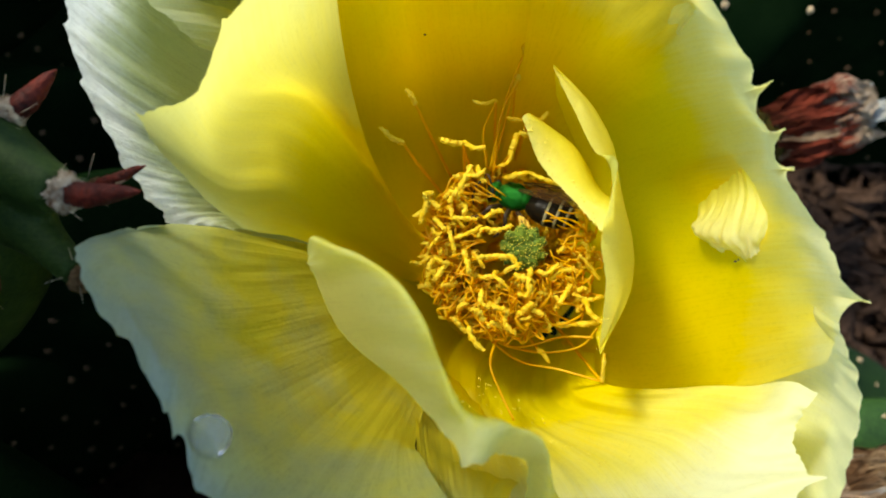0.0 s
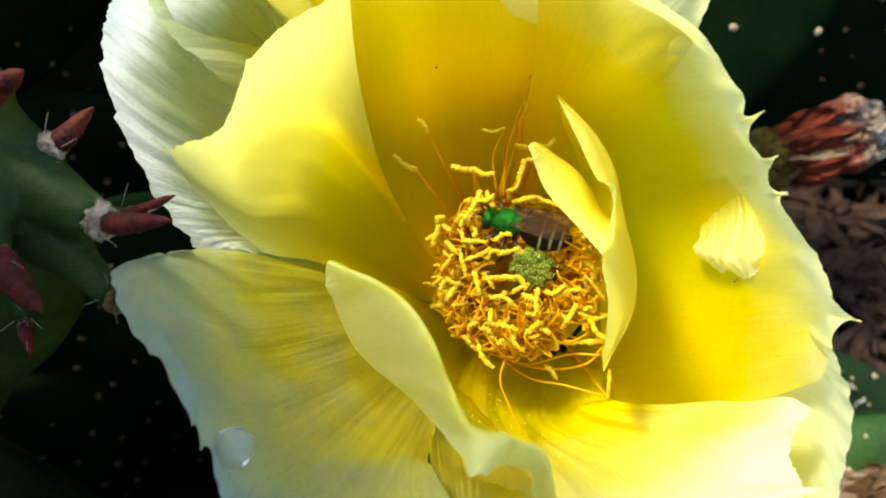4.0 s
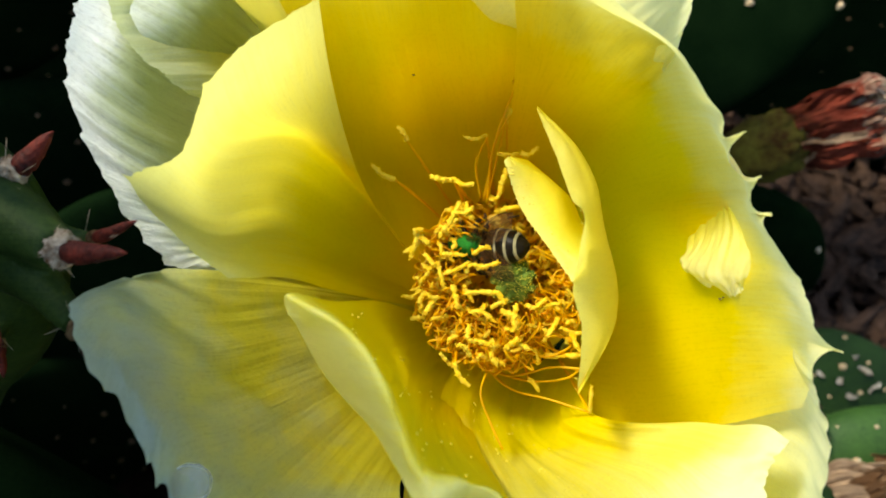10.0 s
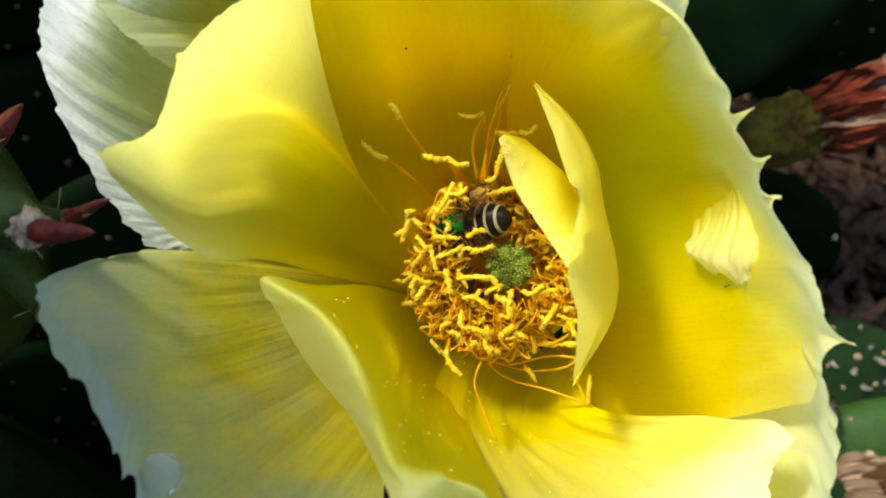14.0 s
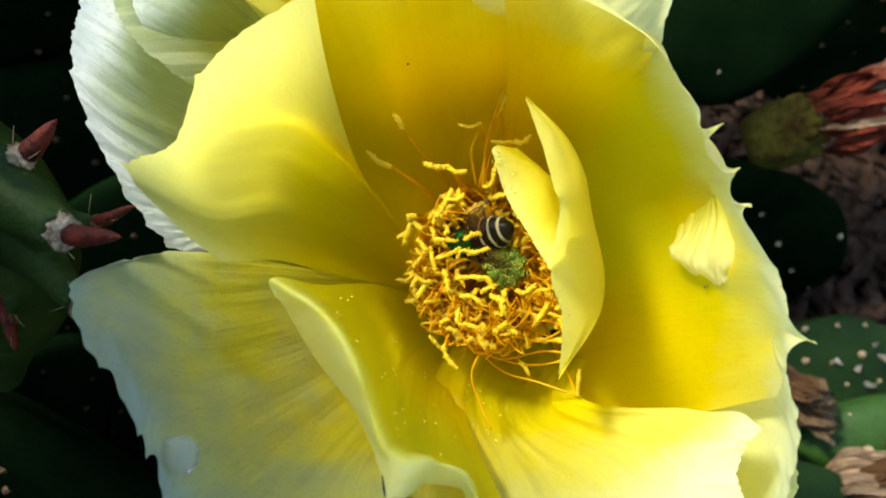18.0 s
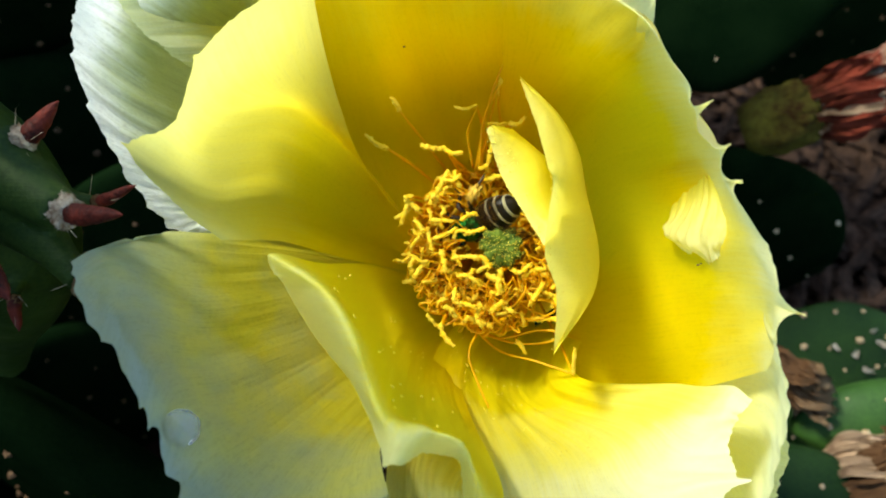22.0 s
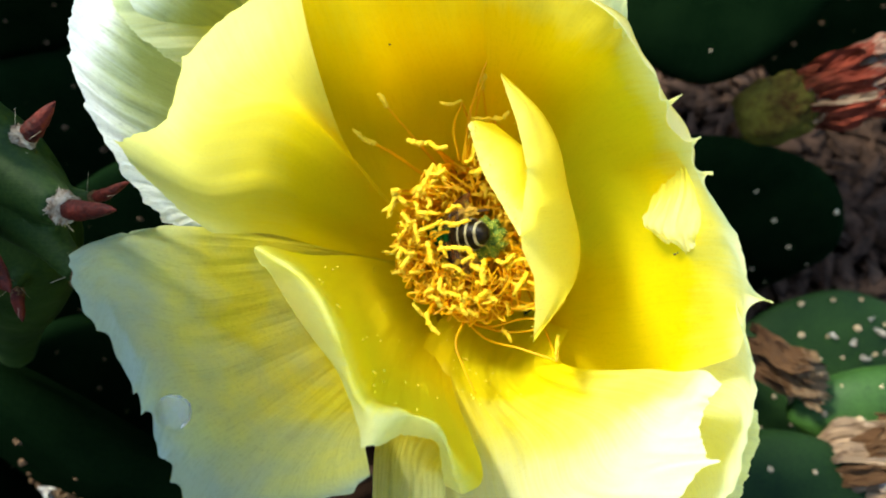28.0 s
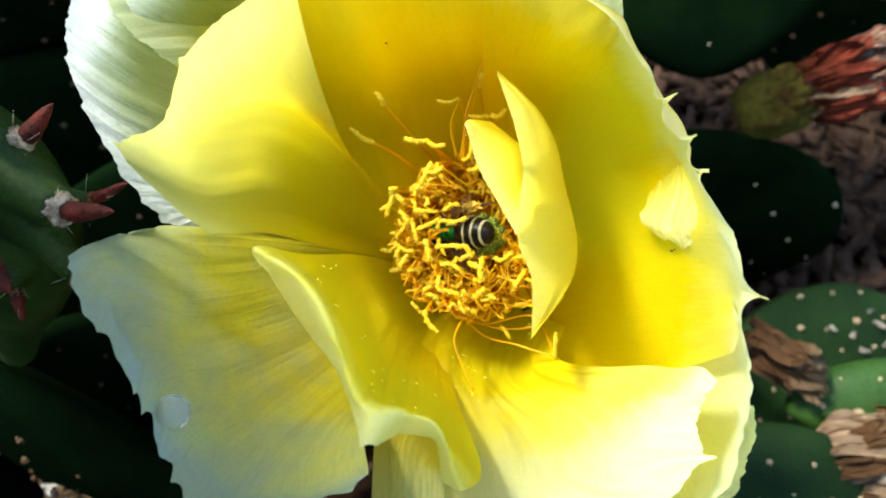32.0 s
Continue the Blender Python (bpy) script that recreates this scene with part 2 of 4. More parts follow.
# ---- the flower ----
flower = thing("cactus_flower", IN_MM, "open yellow prickly pear flower with silky translucent petals", "flower")
A = [
    [(-10.6, -2.9, -100.0), (-10.7, -1.4, -101.0), (-10.7, 0.8, -101.0)],
    [(-13.9, 0.1, -84.0), (-17.8, 8.5, -88.0), (-18.8, 21.3, -90.0), (-17.8, 29.9, -88.0)],
    [(-19.0, 1.5, -73.0), (-22.9, 5.6, -71.8), (-25.3, 14.9, -69.5), (-23.4, 24.3, -71.5), (-19.8, 29.7, -76.0), (-15.8, 33.1, -81.5)],
    [(-19.8, 1.6, -72.0), (-24.9, 2.6, -70.0), (-28.6, 8.1, -68.0), (-32.0, 16.9, -66.3), (-32.3, 22.5, -66.3), (-31.5, 26.9, -67.5), (-28.8, 30.9, -70.5), (-25.1, 33.7, -75.0), (-20.6, 35.8, -79.0), (-15.7, 38.1, -84.0)]]
B = [
    [(-3.4, -4.0, -93.0), (-2.5, -2.6, -94.0), (-2.0, -1.0, -94.0), (-1.8, 0.8, -94.0)],
    [(-8.6, -1.6, -81.0), (-10.4, 2.6, -86.0), (-8.6, 9.0, -87.0), (-5.3, 5.1, -86.0)],
    [(-13.6, 0.9, -72.5), (-16.1, 6.3, -77.0), (-14.0, 15.0, -78.0), (-8.2, 11.8, -80.0)],
    [(-15.9, 1.4, -65.8), (-19.2, 5.9, -66.3), (-17.8, 14.6, -68.0), (-9.9, 20.5, -75.0)],
    [(-16.3, 1.7, -62.3), (-20.2, 5.4, -60.3), (-22.8, 9.8, -58.3), (-19.1, 12.0, -59.2), (-16.8, 17.2, -58.8), (-14.0, 22.1, -62.5), (-10.0, 27.4, -70.0)]]
T = [
    [(-6.7, -2.1, -97.0), (0.4, 2.2, -98.0), (8.3, 2.2, -97.0)],
    [(-15.3, 12.7, -90.5), (-0.3, 15.9, -89.5), (13.8, 16.8, -91.0)],
    [(-14.4, 24.8, -80.0), (-1.9, 24.1, -77.8), (14.5, 24.2, -80.0)],
    [(-15.1, 29.7, -72.0), (-2.2, 29.4, -67.5), (13.4, 28.8, -71.0)],
    [(-12.8, 31.6, -66.0), (-2.0, 31.9, -61.0), (11.9, 30.7, -63.0)]]
R1 = [
    [(4.7, 2.2, -96.0), (11.0, 2.0, -98.0), (15.0, -1.0, -97.5), (17.0, -6.0, -97.0), (13.0, -15.0, -96.0)],
    [(7.8, 15.1, -87.0), (16.0, 13.7, -90.0), (19.6, 8.7, -90.0), (23.0, 0.7, -89.0), (20.6, -17.7, -86.0)],
    [(8.6, 24.0, -75.5), (18.0, 21.3, -80.0), (21.4, 18.7, -81.5), (23.6, 15.2, -82.0), (25.5, 11.0, -82.3), (26.3, 7.1, -80.2), (27.9, 1.2, -77.8), (29.3, -5.0, -77.0), (28.3, -15.1, -79.0)],
    [(8.3, 26.6, -68.0), (20.7, 23.1, -71.0), (24.4, 18.6, -72.0), (26.5, 14.7, -72.5), (28.5, 11.1, -73.0), (29.6, 7.5, -72.5), (30.8, 1.6, -69.6), (32.5, -4.0, -68.2), (32.7, -11.5, -71.0)],
    [(10.1, 28.1, -60.5), (21.1, 19.7, -60.0), (23.5, 15.4, -60.5), (25.0, 12.5, -61.5), (27.6, 9.4, -64.0), (29.0, 6.9, -65.3), (31.8, 1.2, -64.3), (32.7, -3.9, -62.0), (32.2, -9.5, -64.5)]]
R3 = [
    [(15.4, -2.8, -97.0), (16.3, -8.6, -98.0), (14.0, -12.1, -97.0)],
    [(28.3, -2.5, -88.0), (29.2, -13.0, -89.0), (24.1, -20.4, -87.0), (17.5, -26.5, -86.0)],
    [(33.6, -3.6, -76.0), (34.4, -11.1, -74.0), (32.4, -19.6, -72.0), (26.6, -28.3, -73.0)],
    [(32.3, -5.9, -62.5), (32.5, -8.5, -61.0), (32.6, -11.5, -60.2), (32.5, -14.3, -60.0), (32.0, -17.3, -60.5), (30.9, -21.4, -62.0), (28.1, -26.3, -64.0), (24.0, -31.0, -67.0)]]
T2 = [
    [(-4.0, 2.2, -99.0), (6.0, 3.5, -100.0), (13.0, 2.0, -99.0)],
    [(-6.0, 21.0, -88.0), (7.0, 22.0, -88.0), (22.0, 17.0, -89.0)],
    [(-2.3, 27.7, -73.0), (7.1, 27.2, -72.0), (16.4, 25.3, -73.0), (20.4, 23.2, -76.0), (23.0, 20.2, -80.0)],
    [(-2.1, 30.4, -63.0), (7.1, 30.0, -60.0), (15.8, 27.9, -61.0), (20.9, 26.8, -62.0), (22.3, 25.1, -62.5), (22.1, 22.6, -63.0), (22.3, 21.4, -69.0)]]
A2 = [
    [(-8.6, 4.0, -97.0), (-8.5, 3.0, -96.0), (-8.0, 2.0, -95.0)],
    [(-18.4, 33.6, -84.0), (-19.1, 29.1, -85.0), (-19.3, 24.3, -86.0), (-19.0, 20.8, -87.0), (-18.8, 17.8, -88.0)],
    [(-24.5, 31.1, -75.0), (-23.5, 26.7, -75.0), (-21.5, 22.8, -75.0), (-19.9, 20.5, -76.0), (-18.9, 18.1, -77.0)],
    [(-29.1, 27.9, -67.0), (-27.7, 24.1, -66.5), (-25.1, 21.1, -66.5), (-22.9, 19.2, -67.5), (-22.4, 18.6, -70.5)]]
R5 = [
    [(16.0, -8.0, -99.0), (14.0, -12.0, -99.5), (10.0, -15.0, -99.0)],
    [(33.0, -14.0, -89.0), (29.0, -24.0, -89.0), (17.0, -30.0, -88.0)],
    [(35.3, -17.4, -77.0), (33.1, -24.3, -77.0), (29.2, -30.0, -78.0), (21.8, -32.1, -79.0)],
    [(34.3, -15.0, -66.0), (34.1, -18.6, -65.5), (33.4, -20.9, -65.0), (32.7, -22.9, -65.0), (31.5, -25.0, -65.5), (28.3, -27.9, -66.0), (23.2, -30.8, -68.0)]]
R4 = [
    [(27.9, 7.2, -83.5), (29.2, 10.0, -80.0), (29.4, 10.4, -77.0), (29.4, 8.6, -76.5)],
    [(26.3, 3.8, -79.0), (27.6, 5.0, -76.2), (28.9, 5.2, -73.2), (30.6, 4.0, -71.6)],
    [(25.7, 2.4, -78.8), (26.1, 1.5, -76.2), (28.1, 1.2, -73.2), (30.3, 1.3, -71.2)],
    [(26.2, 1.4, -80.0), (27.5, 0.1, -78.0), (28.4, -0.3, -76.4), (29.3, -0.9, -74.6), (29.6, -0.7, -73.4), (30.6, 0.5, -72.0)]]
L = [
    [(4.7, -8.5, -97.0), (12.0, -10.4, -98.0), (18.8, -11.9, -96.0)],
    [(0.4, -13.1, -85.0), (9.2, -17.7, -86.0), (16.9, -13.9, -79.0)],
    [(1.0, -20.6, -74.0), (11.6, -21.6, -73.5), (20.7, -17.6, -71.5), (26.6, -12.9, -72.0)],
    [(3.5, -25.5, -64.0), (14.4, -24.6, -62.5), (23.2, -18.6, -64.0), (29.5, -11.4, -66.0)],
    [(6.0, -30.0, -58.0), (15.6, -29.0, -57.5), (23.6, -23.0, -58.8), (28.3, -18.2, -60.2), (28.6, -15.2, -63.0), (30.4, -11.7, -62.3)]]
C = [
    [(0.4, -10.5, -96.0), (-1.7, -7.0, -96.0), (-3.1, -3.8, -95.0)],
    [(-2.5, -18.1, -77.0), (-7.4, -11.9, -81.0), (-11.0, -4.7, -81.0), (-13.9, -0.2, -79.0)],
    [(-1.7, -16.7, -62.0), (-10.2, -16.4, -62.0), (-16.7, -9.4, -64.0), (-19.6, -2.9, -66.0), (-19.8, 1.8, -70.0)],
    [(0.5, -17.9, -54.0), (-11.3, -19.8, -54.0), (-16.4, -12.1, -55.0), (-22.4, -4.2, -57.0), (-24.9, 0.5, -61.0), (-23.9, 1.9, -67.0)],
    [(0.7, -17.7, -53.0), (-2.9, -19.1, -50.0), (-10.2, -20.5, -49.0), (-14.3, -18.0, -50.0), (-17.0, -14.8, -51.5), (-19.1, -10.8, -52.0), (-21.6, -5.8, -53.0), (-24.8, -2.4, -54.5), (-26.9, 0.0, -56.0), (-26.2, 1.3, -61.0), (-24.0, 1.9, -66.0)]]
F = [
    [(-1.0, -6.2, -95.0), (1.1, -9.8, -96.0), (4.6, -11.8, -95.0)],
    [(-5.7, -2.4, -82.0), (-1.4, -11.9, -81.0), (4.0, -16.8, -82.0)],
    [(-7.7, -0.4, -64.0), (-2.2, -6.6, -60.0), (1.3, -11.9, -57.0), (5.0, -14.2, -58.0), (9.2, -19.8, -62.0)],
    [(-9.4, 0.9, -56.0), (-3.6, -1.8, -51.5), (-0.6, -6.6, -49.5), (1.2, -10.4, -49.0), (4.1, -11.2, -50.0), (6.6, -12.7, -51.2), (7.5, -15.8, -53.0), (8.3, -19.9, -56.0)],
    [(-10.2, -0.4, -58.0), (-10.4, -1.8, -61.0), (-8.2, -7.0, -64.0), (-2.7, -10.5, -57.0), (1.6, -13.2, -48.3), (3.6, -13.9, -52.0), (5.4, -14.6, -53.5), (6.1, -16.1, -55.5), (6.1, -20.3, -58.0)]]
H = [
    [(-3.5, -6.0, -97.0), (-2.8, -4.6, -98.0), (-2.5, -2.8, -98.0)],
    [(-11.9, -3.2, -88.0), (-12.1, -0.6, -89.0), (-12.2, 2.4, -90.0)],
    [(-18.5, -0.8, -80.0), (-18.7, 1.3, -81.0), (-19.0, 3.4, -82.0)],
    [(-22.3, 0.9, -76.0), (-23.0, 2.0, -76.5), (-22.6, 3.5, -77.0)]]
G = [
    [(-1.0, -10.6, -97.0), (2.6, -12.9, -98.0), (6.9, -13.5, -97.0)],
    [(-3.0, -15.5, -85.0), (1.0, -20.2, -86.0), (10.6, -23.0, -87.0)],
    [(-2.4, -19.6, -71.0), (1.1, -20.4, -69.0), (6.0, -21.6, -68.0)],
    [(-2.0, -22.2, -66.0), (1.3, -22.4, -64.0), (5.5, -23.0, -64.0)],
    [(-1.2, -27.0, -61.5), (1.8, -27.6, -60.0), (6.5, -27.4, -60.0)]]
D = [
    [(17.6, -8.5, -90.0), (17.6, -0.6, -90.0), (16.6, 8.7, -90.0), (12.4, 16.8, -84.0)],
    [(14.1, -9.2, -69.0), (18.0, -4.4, -75.0), (18.6, 0.1, -75.5), (17.3, 5.6, -75.0), (16.5, 9.9, -75.0), (14.4, 13.9, -75.0), (10.6, 17.4, -73.3)],
    [(14.0, -9.1, -68.6), (16.3, -3.8, -70.0), (15.1, 0.5, -66.0), (14.4, 5.1, -65.0), (14.8, 9.2, -70.0), (13.3, 13.6, -72.0), (10.5, 17.3, -73.0)],
    [(13.9, -9.1, -68.3), (14.0, -3.4, -66.0), (12.8, 1.0, -62.0), (13.3, 6.5, -58.8), (13.1, 8.4, -66.0), (12.1, 12.2, -70.0), (10.5, 17.2, -72.8)]]
D2 = [
    [(17.5, 3.9, -75.0), (15.2, 6.1, -75.0), (13.8, 9.0, -76.0), (9.7, 12.5, -75.0)],
    [(14.9, 3.9, -66.0), (13.3, 5.8, -68.0), (12.1, 9.8, -72.0), (8.1, 12.5, -71.0)],
    [(13.6, 3.3, -62.5), (12.2, 4.6, -64.5), (10.4, 8.8, -70.0), (7.6, 12.4, -70.6)],
    [(12.7, 1.4, -61.5), (10.8, 4.4, -65.0), (8.7, 7.8, -69.0), (7.3, 12.1, -70.4)]]


def petal(guides, mat, tips=(), ripple=0.5, ragged=0.25, seed=0, label="", tip_width=0.009, nu=150, pitch=46, ribs=(1, 0.0)):
    return part("petal", sheet(guides, nu, 56, tips, ripple, ragged, seed, tip_width, pitch, ribs), mat, flower, label)


def behind(guides, sideways, short, deeper=3.0):
    """The guides of a petal of the outer row, which stands behind and ends short of another."""
    rows = [np.array(g, float) + np.array(sideways) * k / (len(guides) - 1) - np.array([0, 0, deeper]) for k, g in enumerate(guides)]
    last, inner = glide(rows[-1], 5), glide(rows[-2], 5)
    rows[-1] = last * (1 - short) + inner * short
    return rows


for guides, sideways, short, n in ((T, (-7, 0, 0), 0.55, 21),):
    petal(behind(guides, sideways, short), PETAL, (), 0.3, 0.2, n, "outer petal behind the inner row")
petal(T2, PETAL_PALE, ((0.6, 0.7),), 0.4, 0.3, 22, "pale outer petal behind the inner row", 0.009, 200)
petal(A, PETAL_SHEEN, (), 0.7, 0.6, 1, "pale outer petal, its sheen and olive shade in the colour", 0.009, 420, 40, (46, 0.22))
petal(A2, PETAL_GREENISH, (), 0.3, 0.25, 23, "greenish outer petal tucked behind another", 0.009, 220, 40, (60, 0.03))
petal(B, PETAL_FOLD, ((0.335, 1.2), (0.667, 1.0)), 0.16, 0.25, 2)
petal(T, PETAL, ((0.5, 1.5),), 0.5, 0.3, 3)
petal(R1, PETAL_SIDE, ((0.375, (1.7, 1.1, -0.1)), (0.5, (1.2, 0.8, -0.3)), (0.625, (1.3, 0.0, -0.4)), (0.875, (1.9, -0.4, 0.4))), 0.5, 0.45, 4, "", 0.011, 360)
petal(R3, PETAL_PALE, (), 0.5, 0.35, 5)
petal(R5, PETAL_GREENISH, (), 0.5, 1.0, 24, "greenish outer petal with a ragged margin", 0.009, 220, 30)
petal(R4, PETAL_TIP, ((0.6, 0.4),), 0.4, 0.25, 7, "crumpled pale flap turned in from the rim", 0.009, 160, 46, (15, 0.12))
petal(L, PETAL_LIP, ((0.6, 2.2),), 0.9, 0.3, 8)
petal(C, PETAL_OUTER, ((0.5, 1.0), (0.46, 0.9), (0.32, 0.8), (0.62, 0.7)), 0.55, 1.9, 9, "greyish pale outer petal", 0.008, 360, 13, (60, 0.035))
petal(F, PETAL_ROLL, ((0.5, 0.8),), 0.25, 0.3, 10, "petal with a pale rolled margin")
petal(G, PETAL_GREENISH, (), 0.3, 0.3, 11)
petal(H, PETAL, (), 0.2, 0.1, 14, "outer petal between two others")
bm, lobe = sheet(D, 110, 40, (), 0.1, 0.12, 12), bpy.data.meshes.new("lobe")
other = sheet(D2, 60, 30, (), 0.1, 0.12, 13)
other.to_mesh(lobe), other.free()
bm.from_mesh(lobe)
part("petal", bm, PETAL_CURL, flower, "small split petal curled in over the stamens")


@functools.cache
def ball(sub):
    """Places and faces of a unit ball."""
    bm = bmesh.new()
    bmesh.ops.create_icosphere(bm, subdivisions=sub, radius=1.0)
    bm.verts.index_update()
    shape = [v.co.copy() for v in bm.verts], [[v.index for v in f.verts] for f in bm.faces]
    bm.free()
    return shape


def blob(bm, at, radii, turn=None, sub=3, rough=0.0, seed=0.0):
    """Adds an uneven rounded body to bm."""
    m = Matrix.Translation(at) @ (turn or Matrix.Identity(4)) @ Matrix.Diagonal((*radii, 1))
    places, faces = ball(sub)
    made = [bm.verts.new(m @ (co * (1 + rough * noise.noise((co.x * 2.3 + seed, co.y * 2.3, co.z * 2.3))) if rough else co)) for co in places]
    for f in faces:
        bm.faces.new([made[i] for i in f])
    return bm


def grain(bm, at, radius):
    return blob(bm, at, (radius,) * 3, None, 1)


def tube(bm, points, radii, sides=7, n=14, rough=0.0, seed=0.0, cap=True):
    """Adds a round tube along a smooth curve; radii are spread along it."""
    path = glide(points, n)
    rads = np.interp(np.linspace(0, 1, n), np.linspace(0, 1, len(radii)), radii)
    rings, up = [], Vector((0.31, 0.17, 0.93))
    for i in range(n):
        ahead = Vector(path[min(i + 1, n - 1)] - path[max(i - 1, 0)]).normalized()
        side = ahead.cross(up)
        side = side.normalized() if side.length > 1e-4 else ahead.orthogonal().normalized()
        up = side.cross(ahead).normalized()
        ring = []
        for k in range(sides):
            a = 2 * math.pi * k / sides
            r = rads[i] * (1 + rough * noise.noise((i * 0.9 + seed, k * 1.7, seed * 3.1)))
            ring.append(bm.verts.new(Vector(path[i]) + (side * math.cos(a) + up * math.sin(a)) * r))
        rings.append(ring)
    for a, b in zip(rings, rings[1:]):
        for k in range(sides):
            bm.faces.new((a[k], a[(k + 1) % sides], b[(k + 1) % sides], b[k]))
    if cap:
        bm.faces.new(rings[0][::-1]), bm.faces.new(rings[-1])
    return bm


def turned(bm, profile, sides=40, rough=0.0, seed=0.0):
    """Adds a body of revolution round z: profile rows of radius and height."""
    rings = []
    for r, z in profile:
        ring = []
        for k in range(sides):
            a = 2 * math.pi * k / sides
            q = r * (1 + rough * noise.noise((math.cos(a) * 2 + seed, math.sin(a) * 2, z * 0.15)))
            ring.append(bm.verts.new((q * math.cos(a), q * math.sin(a), z)))
        rings.append(ring)
    for a, b in zip(rings, rings[1:]):
        for k in range(sides):
            bm.faces.new((a[k], a[(k + 1) % sides], b[(k + 1) % sides], b[k]))
    return bm


def toward(direction):
    """Turns z into the given direction."""
    return Vector(direction).to_track_quat("Z", "Y").to_matrix().to_4x4()


# ---- inside the flower ----
ANTHER = mottled("anther", (0.92, 0.66, 0.012), (0.96, 0.82, 0.09), 0.9, 5.0, 1.6, 0.8, 0.06, spec=0.1)
glow = ANTHER.node_tree.nodes.new("ShaderNodeBsdfTranslucent")
glow.inputs["Color"].default_value = (0.95, 0.70, 0.05, 1)
mix = ANTHER.node_tree.nodes.new("ShaderNodeMixShader")
mix.inputs[0].default_value = 0.45
wire(ANTHER, bsdf(ANTHER), 0, mix, 1), wire(ANTHER, glow, 0, mix, 2), wire(ANTHER, mix, 0, ANTHER.node_tree.nodes["Material Output"], "Surface")
FILAMENT = petal_material("filament", (0.90, 0.60, 0.010), (0.92, 0.68, 0.016), (0.94, 0.76, 0.03), (0.92, 0.60, 0.01), (0.94, 0.70, 0.03), sheet=0.6)
STIGMA = mottled("stigma", (0.030, 0.075, 0.002), (0.15, 0.21, 0.006), 0.8, 5.0, 1.0, 0.8, 0.06)
POLLEN = material("pollen", (0.84, 0.70, 0.08), 0.8)
CUP = mottled("flower_cup", (0.84, 0.56, 0.02), (0.92, 0.68, 0.03), 0.7, 2.0, 0.25, 0.3, spec=0.1)
SPECK = material("speck", (0.03, 0.02, 0.015), 0.8)
WATER = bpy.data.materials.new("water")
WATER.use_nodes = True
bsdf(WATER).inputs["Base Color"].default_value = (0.97, 0.98, 1, 1)
bsdf(WATER).inputs["Roughness"].default_value = 0.02
bsdf(WATER).inputs["IOR"].default_value = 1.36
bsdf(WATER).inputs["Transmission Weight"].default_value = 0.95

bm = turned(bmesh.new(), [(0.1, -101), (4, -100.6), (8, -99), (10.2, -98), (11.2, -97.2), (12.0, -97), (12.2, -97.6), (11.6, -99), (9, -100.5), (4, -102), (0.1, -102.3)], 48, 0.05)
bmesh.ops.translate(bm, verts=bm.verts, vec=(6, -0.5, 0))
part("cup", bm, CUP, flower, "deep orange-yellow cup at the base of the petals")

HEART = (7.0, -0.3)
UPPER = [
    (-4.1, 10.9, -78.9, -6.3, 12.2, -78.4),
    (2.0, 10.8, -78.5, -0.1, 10.9, -78.0),
    (2.1, 11.0, -78.5, 4.2, 10.4, -78.0),
    (1.1, 5.4, -77.5, 2.9, 8.2, -77.0),
    (2.1, 7.4, -77.0, 4.1, 8.0, -76.5),
    (3.5, 8.2, -77.2, 4.0, 6.7, -76.7),
    (6.0, 8.7, -80.0, 7.1, 10.1, -79.5),
    (7.0, 9.9, -80.0, 7.5, 11.6, -79.5),
    (7.5, 11.8, -80.3, 8.7, 12.0, -79.8),
    (8.9, 13.6, -80.5, 7.0, 13.6, -80.0),
    (9.3, 13.7, -80.6, 10.9, 14.1, -80.1),
    (6.6, 7.5, -81.0, 8.9, 8.0, -80.5),
    (9.2, 8.0, -81.0, 11.7, 6.9, -80.5)]
LEFT = [
    (-1.4, 4.4, -77.8, -2.9, 3.3, -77.3),
    (-1.6, 4.9, -77.6, -2.1, 2.7, -77.1),
    (-1.7, 5.0, -77.8, -0.4, 4.2, -77.3),
    (-1.6, 5.1, -77.5, -1.1, 5.6, -77.0),
    (1.1, 3.1, -77.2, 3.3, 2.8, -76.7),
    (4.2, 3.1, -77.0, 5.8, 3.9, -76.5),
    (-0.8, 3.1, -77.6, 0.4, 2.0, -77.1),
    (0.5, 2.1, -77.3, 1.1, -0.1, -76.8),
    (1.3, 1.1, -76.8, 3.7, 2.1, -76.3),
    (3.5, 1.2, -76.6, 4.9, 2.0, -76.1),
    (4.6, 1.7, -76.2, 6.7, 2.2, -75.7),
    (0.6, -1.4, -77.0, -0.9, -0.9, -76.5),
    (0.3, -1.4, -77.0, -0.6, -3.0, -76.5),
    (2.1, -0.2, -77.0, 2.6, -2.3, -76.5)]
FRONT = [
    (3.4, -0.9, -76.0, 5.9, -0.6, -75.5),
    (5.7, -0.8, -75.6, 7.4, -1.6, -75.1),
    (6.1, -2.3, -75.6, 7.4, -1.3, -75.1),
    (7.1, -2.6, -75.4, 8.7, -3.0, -74.9),
    (8.6, -1.9, -75.0, 8.4, -4.2, -74.5),
    (3.8, -4.0, -75.2, 4.3, -5.7, -74.7),
    (4.3, -5.5, -75.2, 5.9, -6.1, -74.7),
    (7.5, -6.5, -76.0, 8.9, -5.5, -75.5),
    (8.7, -5.8, -76.2, 9.9, -6.3, -75.7),
    (6.3, -6.1, -75.5, 6.6, -7.9, -75.0),
    (3.9, -2.9, -76.5, 6.2, -3.5, -76.0),
    (7.5, -4.5, -76.4, 8.8, -3.9, -75.9),
    (9.7, -2.3, -78.0, 11.6, -1.7, -77.5),
    (11.0, -3.0, -78.2, 13.0, -2.3, -77.7)]
